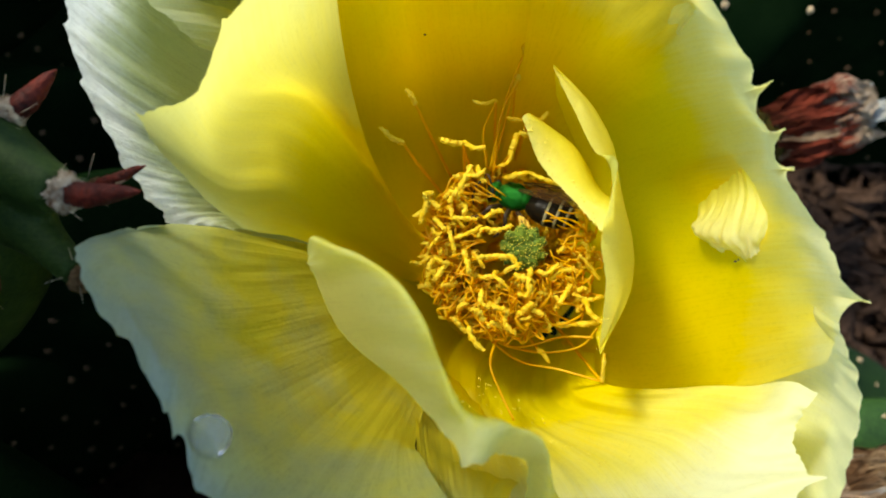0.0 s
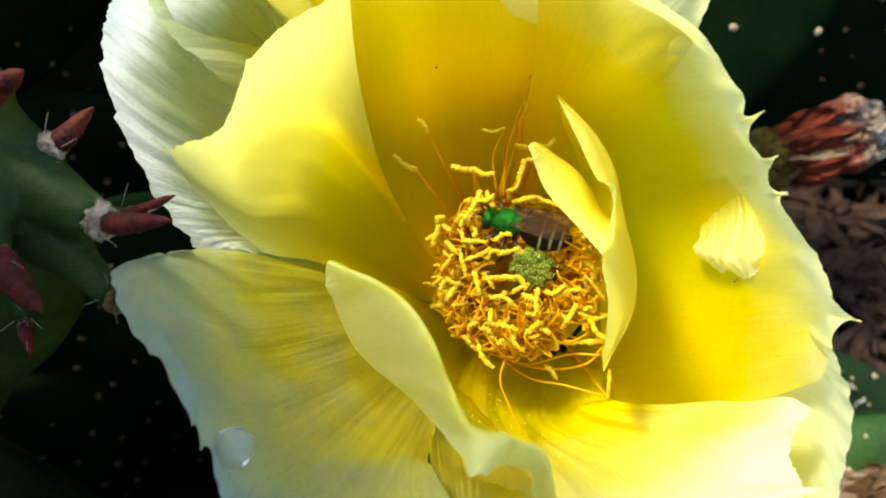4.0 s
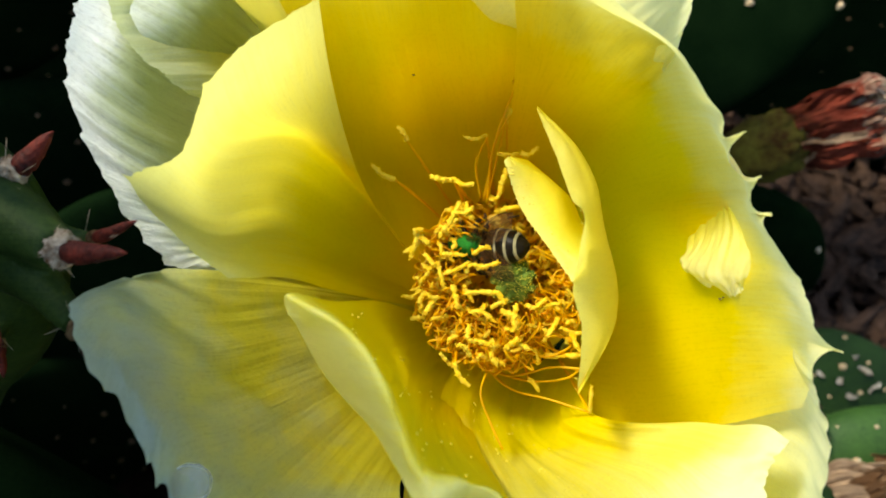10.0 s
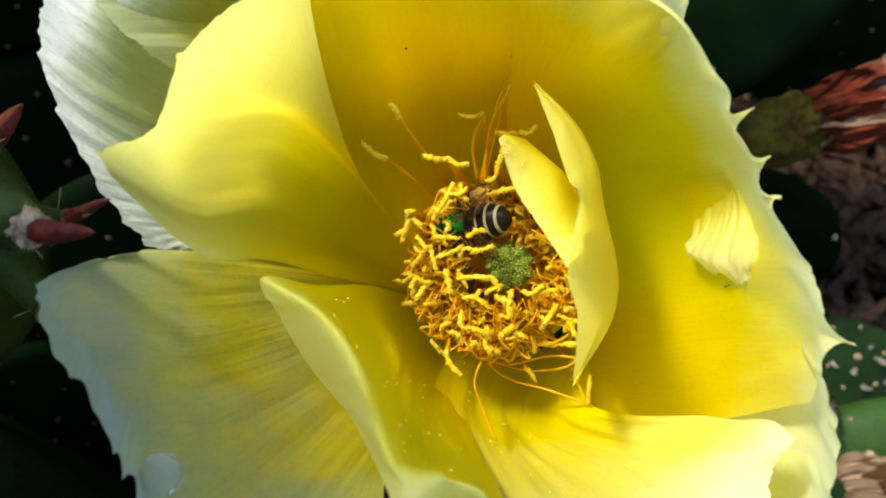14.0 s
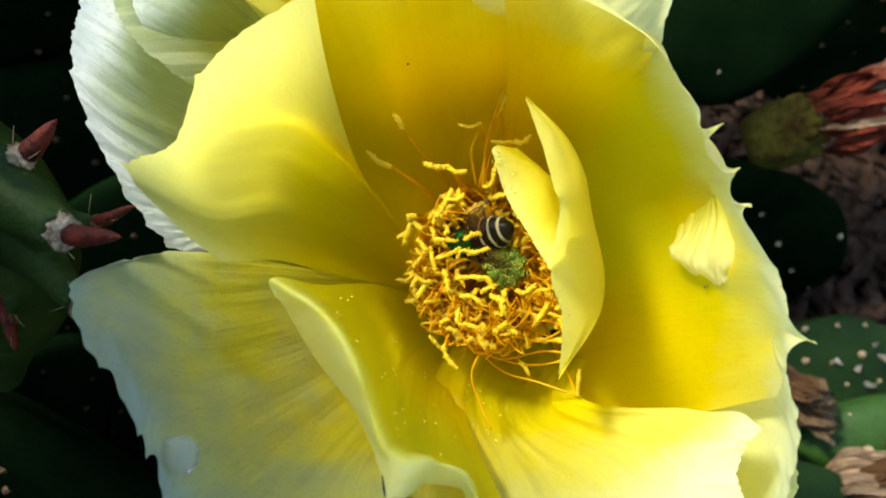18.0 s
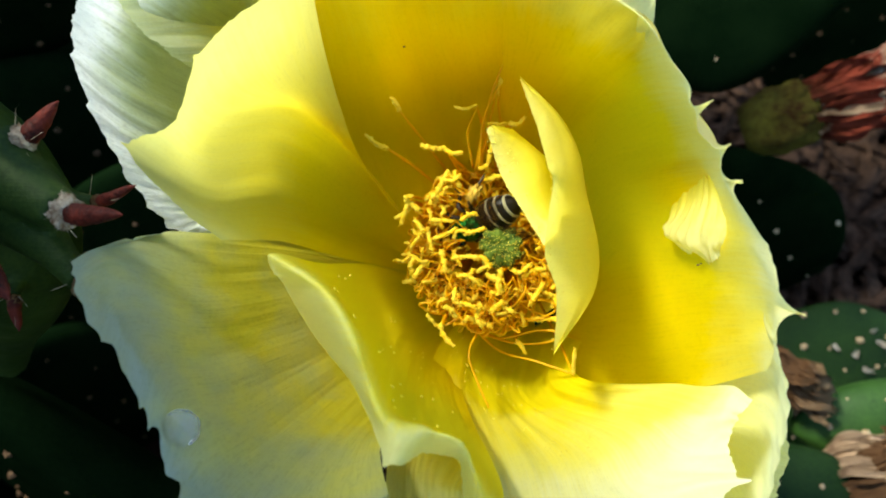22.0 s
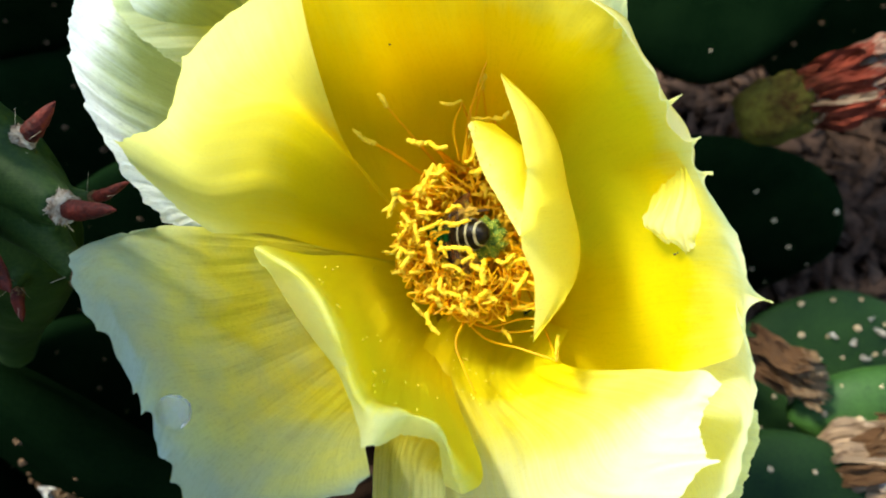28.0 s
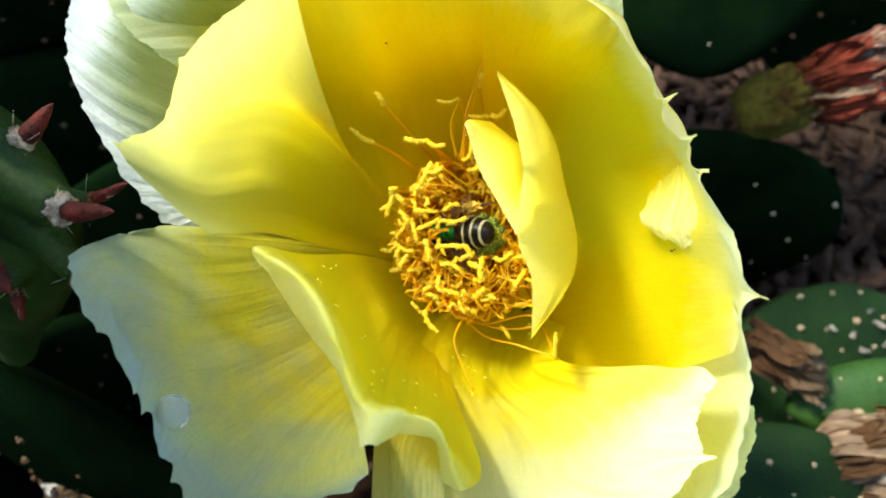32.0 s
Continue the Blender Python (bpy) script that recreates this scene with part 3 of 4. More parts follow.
LOW = [
    (3.9, -7.0, -74.5, 2.6, -6.0, -74.0),
    (2.5, -7.5, -73.2, 4.0, -9.4, -72.7),
    (2.3, -7.9, -74.0, 0.9, -6.8, -73.5),
    (10.1, -10.7, -81.6, 11.2, -11.7, -81.1),
    (16.3, -13.6, -78.7, 16.2, -10.9, -78.2),
    (16.1, -4.8, -78.0, 13.3, -4.6, -77.5),
    (14.3, -5.1, -77.6, 15.9, -7.1, -77.1),
    (14.8, -1.0, -78.4, 14.1, 0.5, -77.9),
    (13.9, -0.7, -78.0, 15.6, -3.0, -77.5),
    (12.0, -7.9, -80.0, 16.4, -7.8, -79.5),
    (13.0, -3.7, -78.6, 11.7, -5.3, -78.1)]
HIGH = [
    (5.6, 15.7, -80.9, 3.3, 15.7, -80.6),
    (7.8, 17.2, -82.9, 8.3, 18.7, -82.6),
    (-2.9, 15.1, -80.0, -3.6, 16.5, -79.7),
    (9.3, 20.9, -82.0, 8.8, 21.7, -81.7)]


def stamen(start, end, seed, thick=1.0, grains=90):
    """A filament that rises from the cup to start, with its anther from there to end."""
    rnd = random.Random(seed)
    a, b = np.array(start, float), np.array(end, float)
    away = np.array([a[0] - HEART[0], a[1] - HEART[1]])
    r = np.hypot(*away) + 1e-6
    foot = np.array([*(np.array(HEART) + away / r * min(r * 0.75 + 1.2, 8.0)), -97.0])
    foot[:2] += rnd.uniform(-0.8, 0.8), rnd.uniform(-0.8, 0.8)
    mid = foot * 0.45 + a * 0.55 + np.array([*(away / r * rnd.uniform(0.2, 1.4)), rnd.uniform(-1, 0.5)])
    bm = bmesh.new()
    tube(bm, [foot, mid, a], [0.22, 0.17, 0.13], 6, 12, 0.25, seed)
    ob = part("stamen", bm, FILAMENT, flower)
    # the anther: a crumbling, angular ribbon crusted with pollen
    bend = rnd.choice((0.05, 0.15, 0.45)) * rnd.choice((-1, 1))
    along = (b - a) / (np.linalg.norm(b - a) + 1e-6)
    side = np.array([-along[1], along[0], 0.0])
    c = a + (b - a) * rnd.uniform(0.35, 0.65) + side * bend + np.array([0, 0, rnd.uniform(0.0, 0.3)])
    hook = b + (b - a) * 0.06 + side * rnd.uniform(-0.25, 0.25)
    bm = bmesh.new()
    w = rnd.uniform(0.17, 0.27) * thick
    tube(bm, [a - (b - a) * 0.04, c, hook], [w * 0.7, w * 1.2, w * 0.75, w * 1.25, w * 0.8, w * 1.15, w * 0.9, w * 0.6], 8, 18, 1.3, seed * 1.7)
    line = glide([a, c, hook], 24)
    for _ in range(grains):
        q = line[rnd.randrange(24)]
        d = Vector((rnd.gauss(0, 1), rnd.gauss(0, 1), rnd.gauss(0, 1))).normalized() * w * rnd.uniform(0.9, 1.3)
        grain(bm, Vector(q) + d, rnd.uniform(0.04, 0.10))
    part("anther", bm, ANTHER, ob)


count = 0
for cluster in (UPPER, LEFT, FRONT, LOW, HIGH):
    for x1, y1, z1, x2, y2, z2 in cluster:
        count += 1
        stamen((x1, y1, z1), (x2, y2, z2), count)
# the dense thicket below the topmost anthers
rnd = random.Random(11)
for i in range(210):
    a = rnd.uniform(0, 2 * math.pi)
    r = 9.2 * math.sqrt(rnd.uniform(0.14, 1.0))
    x, y = HEART[0] + r * math.cos(a), HEART[1] + r * math.sin(a) * 0.98
    open_side = math.hypot((x - 8.0) * 0.9, y - 3.6) < 5.4
    z = rnd.uniform(-92, -87.5) if open_side else rnd.uniform(-83.0, -77.6 - 0.12 * max(0.0, x - 4))
    turn, rise = rnd.uniform(0, 2 * math.pi), rnd.uniform(-0.4, 0.5)
    n = rnd.uniform(0.7, 1.5)
    stamen((x, y, z), (x + n * math.cos(turn), y + n * math.sin(turn), z + n * rise), 100 + i, 0.85, 50)

# a tangle of bare filaments under the anthers
rnd = random.Random(12)
for i in range(280):
    a = rnd.uniform(0, 2 * math.pi)
    r, low = 8.8 * math.sqrt(rnd.uniform(0.2, 1.0)), rnd.uniform(1.0, 5.0)
    x, y = HEART[0] + r * math.cos(a), HEART[1] + r * math.sin(a)
    top = -89 if math.hypot(x - 8.0, y - 3.6) < 6.8 else (-78.6 if y < 0 else -80.5)
    b = a + rnd.uniform(-0.9, 0.9)
    mid = (HEART[0] + (r + 0.8) * math.cos((a + b) / 2), HEART[1] + (r + 0.8) * math.sin((a + b) / 2), top - low * 0.5)
    end = (HEART[0] + r * 0.75 * math.cos(b), HEART[1] + r * 0.75 * math.sin(b), top - rnd.uniform(0, 1.5))
    curl = [p + np.array([rnd.uniform(-0.7, 0.7), rnd.uniform(-0.7, 0.7), rnd.uniform(-0.5, 0.5)]) for p in glide([(x, y, top - low), mid, end], 6)]
    part("filament", tube(bmesh.new(), [(HEART[0] + r * 0.8 * math.cos(a), HEART[1] + r * 0.8 * math.sin(a), -95), *curl], [0.14, 0.11, 0.13, 0.08], 6, 22, 0.5, i), FILAMENT, flower)

# long bare filaments that stand up against the back petal
for i, pts in enumerate((((5.2, 8.7, -85.0), (6.7, 15.8, -83.0), (8.9, 21.5, -82.0)), ((5.6, 8.4, -85.0), (6.2, 14.3, -83.0), (8.1, 17.9, -81.5)), ((4.9, 9.0, -85.0), (4.4, 12.8, -83.0), (5.7, 15.6, -81.0)), ((5.6, 9.1, -86.0), (6.9, 14.2, -84.0), (7.5, 16.7, -82.5)))):
    part("filament", tube(bmesh.new(), pts, [0.17, 0.13, 0.11], 6, 18, 0.3, 40 + i), FILAMENT, flower)
# loose filaments that lie on the lower petals
for i, pts in enumerate((((6.5, -8.5, -84), (4.9, -11.5, -79.5), (5.8, -14.5, -78.6), (7.2, -17.4, -78.0)),
                         ((4, -9, -86), (8, -12.0, -83), (12, -12.6, -80.5), (16.2, -13.6, -79)),
                         ((3, -8, -85), (7.5, -10.5, -82.5), (12.5, -9.3, -81), (15.6, -9.2, -79.6)),
                         ((2, -9, -87), (9, -11.0, -83), (14, -10.4, -80.6), (16.0, -8.2, -79.4)))):
    part("filament", tube(bmesh.new(), pts, [0.15, 0.13, 0.14], 6, 22, 0.3, i), FILAMENT, flower)

# stigma: a star of green lobes on a pale style
pistil_at = (8.4, 0.1)
part("style", tube(bmesh.new(), [(7, -0.3, -100), (7.6, 0, -90), (*pistil_at, -81)], [1.3, 1.1, 1.0], 14, 14), FILAMENT, flower)
bm = bmesh.new()
rnd = random.Random(5)
for k in range(9):
    a = 2 * math.pi * k / 9 + 0.3
    turn = Matrix.Rotation(a, 4, "Z") @ Matrix.Rotation(radians(-18), 4, "Y")
    blob(bm, (pistil_at[0] + 1.1 * math.cos(a), pistil_at[1] + 1.1 * math.sin(a), -80.1), (1.3, 0.8, 1.05), turn, 3, 0.35, k)
blob(bm, (*pistil_at, -80.2), (1.75, 1.75, 1.15), None, 4, 0.2)
skin = [v.co.copy() for v in bm.verts if v.co.z > -80.6]
stigma = part("stigma", bm, STIGMA, flower, "green lobed stigma dusted with pollen")
bm = bmesh.new()
for v in skin:
    if rnd.random() < 0.9:
        grain(bm, v + Vector((rnd.uniform(-.05, .05), rnd.uniform(-.05, .05), 0.04)), rnd.uniform(0.07, 0.12))
tagged(part("papillae", bm, STIGMA, stigma), kind="stuff")
bm = bmesh.new()
for v in skin:
    if rnd.random() < 0.5:
        grain(bm, v + Vector((rnd.uniform(-.08, .08), rnd.uniform(-.08, .08), 0.14)), rnd.uniform(0.04, 0.065))
tagged(part("pollen_grain", bm, POLLEN, stigma), kind="stuff")

# dust of pollen on the lower petals and on the curled one
def dust(guides, u_range, v_range, n, seed, lift, mat, size=(0.05, 0.1), thin=0.0):
    rnd = random.Random(seed)
    along = np.array([glide(g, 40) for g in guides])
    grid = np.array([glide(along[:, i], 40) for i in range(40)])
    bm = bmesh.new()
    for _ in range(n):
        i = int(39 * rnd.uniform(*u_range))
        j = int(39 * rnd.uniform(*v_range))
        p = grid[i, j] + np.array([rnd.uniform(-.4, .4), rnd.uniform(-.4, .4), 0])
        near = grid[min(i + 1, 39), j] - grid[max(i - 1, 0), j], grid[i, min(j + 1, 39)] - grid[i, max(j - 1, 0)]
        out = np.cross(*near)
        out /= np.linalg.norm(out) + 1e-9
        if out[2] < 0:
            out = -out
        grain(bm, p + out * lift, rnd.uniform(*size))
    return tagged(part("pollen_grain", bm, mat, flower), kind="stuff")


dust(L, (0.05, 0.6), (0.1, 0.55), 170, 1, 0.12, POLLEN)
dust(F, (0.05, 0.9), (0.25, 0.6), 90, 2, 0.12, POLLEN)
dust(D2, (0.05, 1.0), (0.7, 1.0), 60, 3, 0.08, POLLEN)
dust(D, (0.0, 1.0), (0.95, 1.0), 50, 4, 0.05, POLLEN, (0.04, 0.07))

# water drop on the greyish outer petal, and a speck on the back petal
bm = bmesh.new()
blob(bm, (0, 0, 0), (1.55, 1.5, 0.85), None, 4, 0.05)
drop = part("water_drop", bm, WATER, None)
tagged(place(drop, IN_MM @ Matrix.Translation((-16.1, -12.9, -53.0)) @ toward((0.35, 0.25, 1))), "clear water drop on the pale outer petal", "water drop")
bm = bmesh.new()
blob(bm, (28.2, -1.2, -74.0), (0.16, 0.09, 0.1), None, 2)
blob(bm, (28.45, -1.05, -73.9), (0.1, 0.08, 0.1), None, 2)
blob(bm, (-1.8, 21.4, -76.6), (0.14, 0.1, 0.1), None, 2)
part("speck", bm, SPECK, flower, "tiny dark specks on the petals")

# ---- the bee ----
BEE_GREEN = mottled("metallic_green", (0.003, 0.07, 0.008), (0.016, 0.24, 0.02), 0.3, 2600, 500, 0.8, 0.05)
bsdf(BEE_GREEN).inputs["Metallic"].default_value = 0.75
BEE_DARK = mottled("dark_shell", (0.004, 0.003, 0.002), (0.013, 0.009, 0.005), 0.3, 2500, 400, 0.3, 0.03, spec=0.1)
BEE_LEG = mottled("dark_leg", (0.02, 0.011, 0.005), (0.06, 0.03, 0.012), 0.45, 2500, 400, 0.3, 0.03)
BEE_BAND = mottled("pale_hair", (0.22, 0.20, 0.11), (0.44, 0.40, 0.25), 0.95, 5000, 1500, 0.9, 0.08, spec=0.1)
BEE_SCOPA = mottled("pollen_hair", (0.62, 0.36, 0.04), (0.85, 0.58, 0.10), 0.95, 4000, 1200, 0.9, 0.08, spec=0.1)
BEE_EYE = material("eye", (0.012, 0.02, 0.012), 0.15)
WING = mottled("wing", (0.020, 0.010, 0.004), (0.075, 0.036, 0.012), 0.5, 2.0, 0.6, 0.5, 0.05, spec=0.05)
bsdf(WING).inputs["Alpha"].default_value = 0.55

bee = thing("bee", FLOWER, "metallic green sweat bee with black and white banded abdomen", "bee")
bee.scale = (1.2 * MM,) * 3


def bee_part(name, shape, mat, label="", parent=None):
    return part(name, shape, mat, parent or bee, label)


part_of = bmesh.new()
blob(part_of, (1.25, 0, 0.0), (1.55, 1.3, 1.25), None, 4, 0.08)
blob(part_of, (0.2, 0, 0.35), (0.7, 0.95, 0.8), None, 3, 0.05)
bee_part("thorax", part_of, BEE_GREEN, "shiny green thorax")
head = bee_part("head", blob(bmesh.new(), (3.05, 0, -0.25), (0.7, 1.1, 1.0), None, 4, 0.05), BEE_GREEN, "shiny green head")
for s in (-1, 1):
    bee_part("eye", blob(bmesh.new(), (3.15, 0.82 * s, -0.15), (0.42, 0.36, 0.78), None, 3), BEE_EYE, "", head)
    bee_part("antenna", tube(bmesh.new(), [(3.55, 0.25 * s, 0.15), (4.1, 0.5 * s, 0.8), (4.5, 1.0 * s, 0.5), (4.6, 1.5 * s, -0.5), (4.3, 1.7 * s, -1.3)], [0.09, 0.1, 0.09, 0.07], 7, 20), BEE_LEG, "", head)
# abdomen along -x, with a belt of pale hair at the front of each ring
shell = [(0.35, 0.25), (1.05, -0.35), (1.5, -1.0), (1.66, -1.8), (1.62, -2.6), (1.42, -3.4), (1.05, -4.1), (0.55, -4.65), (0.08, -4.85)]
lie = Matrix.Rotation(radians(90), 4, "Y")


def lay(bm):
    bmesh.ops.transform(bm, matrix=lie @ Matrix.Diagonal((0.86, 1.0, 1.0, 1)), verts=bm.verts)
    return bm


heights = [z for _, z in shell][::-1]
rads = [r for r, _ in shell][::-1]
fine = [(float(np.interp(z, heights, rads)), float(z)) for z in np.linspace(0.25, -4.85, 34)]
ring_step = [(r * (1 - 0.035 * ((-z * 1.12) % 1.0)), z) for r, z in fine]
bee_part("abdomen", lay(turned(bmesh.new(), ring_step, 32)), BEE_DARK, "glossy black abdomen")
for z0 in (-2.0, -2.95, -3.8):
    rows_of = [(float(np.interp(z, heights, rads)) + 0.045 * math.sin(math.pi * (z0 - z) / 0.24) + 0.006, float(z)) for z in np.linspace(z0, z0 - 0.24, 7)]
    bee_part("hair_band", lay(turned(bmesh.new(), rows_of, 40, 0.03, z0)), BEE_BAND, "band of greyish white hair")
for s in (-1, 1):
    for k, (root, knee, shin, foot) in enumerate((((1.9, 0.7, -0.9), (2.6, 1.9, -0.7), (3.3, 2.3, -1.7), (4.1, 2.2, -2.3)),
                                                  ((1.2, 0.8, -1.0), (1.1, 2.2, -0.8), (0.9, 2.6, -2.0), (1.5, 3.0, -2.9)),
                                                  ((0.4, 0.8, -0.9), (-0.4, 2.2, -0.6), (-1.4, 2.5, -1.9), (-2.2, 2.7, -2.9)))):
        pts = [(x, y * s, z) for x, y, z in (root, knee, shin, foot)]
        leg = bee_part("leg", tube(bmesh.new(), pts, [0.24, 0.22, 0.2, 0.14, 0.08], 8, 24, 0.15, k), BEE_LEG, "dark brown leg")
        if k == 2:
            a, b = Vector(pts[1]), Vector(pts[2])
            bm = blob(bmesh.new(), (a + b) / 2, (0.52, 0.5, 0.95), toward(b - a), 4, 0.6, s * 3)
            bee_part("pollen_brush", bm, BEE_SCOPA, "hind leg brush loaded with orange pollen", leg)


def wing_shape(side, size):
    front = [(0, 0.2, 0), (-1.8, 0.9, 0.12), (-3.8, 1.3, 0.1), (-5.6, 1.1, 0.0)]
    back = [(0, -0.1, 0), (-1.6, -0.75, 0.02), (-3.2, -1.05, 0.0), (-5.2, -0.1, -0.05)]
    guides = [[(x * size, y * size * side, z) for x, y, z in row] for row in (back, [((a[0] + b[0]) / 2, (a[1] + b[1]) / 2, (a[2] + b[2]) / 2 + 0.08) for a, b in zip(front, back)], front)]
    bm = sheet(guides, 26, 14, (), 0.06, 0.0, side)
    for line in (guides[2], guides[1], [guides[1][1], guides[2][2], guides[2][3]], [guides[1][2], guides[0][2]]):
        tube(bm, line, [0.05, 0.035, 0.02], 5, 12)
    return bm


wings = []
for s in (-1, 1):
    w = bee_part("wing", wing_shape(s, 1.0), WING, "smoky brown see-through wing")
    wings.append((w, s))
BEE_ROWS = [
    (0, 9.01, 5.05, -82.36, 55.0, 12.0, 157.5),
    (1, 8.27, 5.18, -82.36, 50.0, 12.0, 163.7),
    (2, 7.45, 5.39, -81.48, 40.0, 8.0, 165.1),
    (3, 7.41, 4.27, -80.29, 25.0, 6.0, 160.8),
    (3.5, 7.58, 4.79, -80.48, 25.0, 8.0, 160.6),
    (5.5, 6.01, 4.72, -80.55, 20.0, 14.0, 165.5),
    (6, 6.11, 4.12, -80.24, 15.0, 16.0, 162.4),
    (7, 5.47, 4.45, -80.43, 5.0, 18.0, 169.6),
    (8, 5.69, 4.26, -80.80, -0.0, 22.0, 169.2),
    (8.5, 5.98, 4.02, -81.30, -5.0, 30.0, 172.1),
    (9, 5.80, 4.63, -81.07, -0.0, 30.8, -178.6),
    (10, 5.09, 3.70, -81.20, -0.0, 32.4, -178.4),
    (11, 6.18, 4.70, -81.13, 0.0, 34.0, -176.1),
    (12, 4.17, 3.37, -81.20, 0.0, 34.8, -175.6),
    (13, 3.70, 4.65, -81.39, 0.0, 37.2, -171.0),
    (14, 3.95, 4.21, -81.45, 0.0, 38.0, -169.3),
    (14.5, 3.76, 4.55, -81.45, -0.0, 38.0, -171.6),
    (16.5, 5.41, 4.51, -81.39, -10.0, 37.2, -152.5),
    (17, 4.36, 3.69, -81.32, -10.0, 36.4, -153.8),
    (18, 4.85, 2.84, -81.32, -10.0, 36.4, -159.1),
    (18.5, 5.87, 2.60, -81.63, -35.0, 31.6, -157.2),
    (19, 6.17, 2.91, -81.65, -45.0, 26.0, -159.5),
    (20, 5.76, 3.43, -81.80, -40.0, 22.0, -166.3),
    (21, 5.24, 2.70, -81.83, -35.0, 28.0, -158.5),
    (22, 6.05, 2.71, -81.63, -30.0, 31.6, -151.1),
    (23, 6.07, 1.67, -81.32, -15.0, 36.4, -154.2),
    (24, 5.02, 1.75, -81.39, -15.0, 37.2, -153.5),
    (25, 5.24, 1.17, -81.45, -15.0, 38.0, -151.8),
    (25.5, 5.36, 0.24, -81.45, -15.0, 38.0, -151.6),
    (27.5, 4.44, 0.17, -81.21, 10.0, 38.8, -174.0),
    (28, 4.33, 0.18, -81.21, 12.0, 38.8, -171.9),
    (29, 4.68, 0.77, -81.27, 5.0, 39.6, -169.1),
    (30, 4.60, 0.65, -81.27, 5.0, 39.6, -170.1),
    (31, 4.83, 0.61, -81.27, 0.0, 39.6, -170.9),
    (32, 5.12, 0.35, -81.21, 0.0, 38.8, -177.7),
]
# seconds, how far the wings stand out from the back, in degrees
SPREAD = [(0, -6), (2, -8), (5.5, -9), (8.0, -7), (8.6, 8), (13, 14), (17, 14), (18.2, 12), (18.7, 6), (20, 8), (22, 10), (23, 16), (28, 22), (32, 22)]


def motions():
    walk(bee, [(t, FLOWER @ pose(x * MM, y * MM, z * MM, rx, ry, rz)) for t, x, y, z, rx, ry, rz in BEE_ROWS])
    for w, s in wings:
        walk(w, [(t, pose(0.9, 0.7 * s, 1.2 - 0.008 * a, -s * max(a, 0) * 0.7, 7, -s * a)) for t, a in SPREAD])

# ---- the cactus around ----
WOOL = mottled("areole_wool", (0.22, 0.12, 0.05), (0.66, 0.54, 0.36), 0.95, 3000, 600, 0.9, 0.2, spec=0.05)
# Darker brown copy of the wool for shaded pads, shade put into its colour.
WOOL_SHADED = mottled("shaded_wool", (0.05, 0.028, 0.014), (0.15, 0.09, 0.05), 0.95, 3000, 500, 0.9, 0.2, spec=0.1)
LEAF_RED = mottled("red_leaf", (0.016, 0.004, 0.003), (0.12, 0.018, 0.010), 0.6, 2.4, 0.5, 0.8, 0.3, spec=0.12)
GREEN_BUD = mottled("bud_skin", (0.010, 0.024, 0.004), (0.032, 0.054, 0.009), 0.6, 2.5, 0.16, 0.3, 0.1, spec=0.12)
SPINE = material("spine", (0.40, 0.32, 0.22), 0.6)
FRUIT = mottled("young_fruit", (0.020, 0.008, 0.002), (0.062, 0.055, 0.008), 0.85, 0.9, 0.12, 0.6, 0.4, spec=0.05)


def withering(name, base, middle, edge):
    """A dried petal, crumpled and streaked, with another colour at its edge."""
    m = material(name, middle, 0.85, spec=0.06)
    at, uv = scaled(m, (1, 1, 1)), scaled(m, (30, 4, 1), "UV")
    split, where = node(m, "ShaderNodeSeparateXYZ"), scaled(m, (1, 1, 1), "UV")
    wire(m, where, "Vector", split, "Vector")
    streak, crumb = node(m, "ShaderNodeTexNoise", Scale=1.0, Detail=4.0), node(m, "ShaderNodeTexNoise", Scale=0.45, Detail=5.0)
    wire(m, uv, "Vector", streak, "Vector"), wire(m, at, "Vector", crumb, "Vector")
    last = (split, "Y")
    for source, amount in ((streak, 0.5), (crumb, 0.7)):
        a = node(m, "ShaderNodeMath")
        a.operation, a.inputs[1].default_value = "MULTIPLY_ADD", amount
        wire(m, source, "Fac", a, 0), wire(m, *last, a, 2)
        last = (a, "Value")
    r = ramp(m, [(0.33, base), (0.55, middle), (0.70, middle), (0.86, edge)])
    third = node(m, "ShaderNodeMath")
    third.operation, third.inputs[1].default_value = "MULTIPLY", 0.6
    wire(m, *last, third, 0)
    wire(m, third, "Value", r, "Fac"), wire(m, r, "Color", bsdf(m), "Base Color")
    b = node(m, "ShaderNodeBump", Strength=0.8, Distance=0.5)
    wire(m, streak, "Fac", b, "Height"), wire(m, b, "Normal", bsdf(m), "Normal")
    return m


DRY_RED = withering("withered_red_petal", (0.09, 0.026, 0.010), (0.27, 0.050, 0.026), (0.62, 0.46, 0.32))
DRY = withering("dry_petal", (0.05, 0.022, 0.010), (0.20, 0.10, 0.045), (0.34, 0.22, 0.12))
DRY_PALE = withering("pale_dry_petal", (0.18, 0.075, 0.03), (0.54, 0.36, 0.22), (0.84, 0.80, 0.72))
BARK = mottled("bark_chip", (0.008, 0.006, 0.005), (0.085, 0.048, 0.031), 0.95, 500, 60, 0.9, 0.5, spec=0.05)


WOOL_BUD = mottled("bud_wool", (0.15, 0.075, 0.03), (0.62, 0.53, 0.40), 0.95, 2.2, 0.7, 0.9, 0.3, spec=0.05)
WOOL_BUD_BROWN = mottled("bud_brown_wool", (0.06, 0.03, 0.012), (0.24, 0.15, 0.07), 0.95, 2.2, 0.7, 0.9, 0.3, spec=0.05)


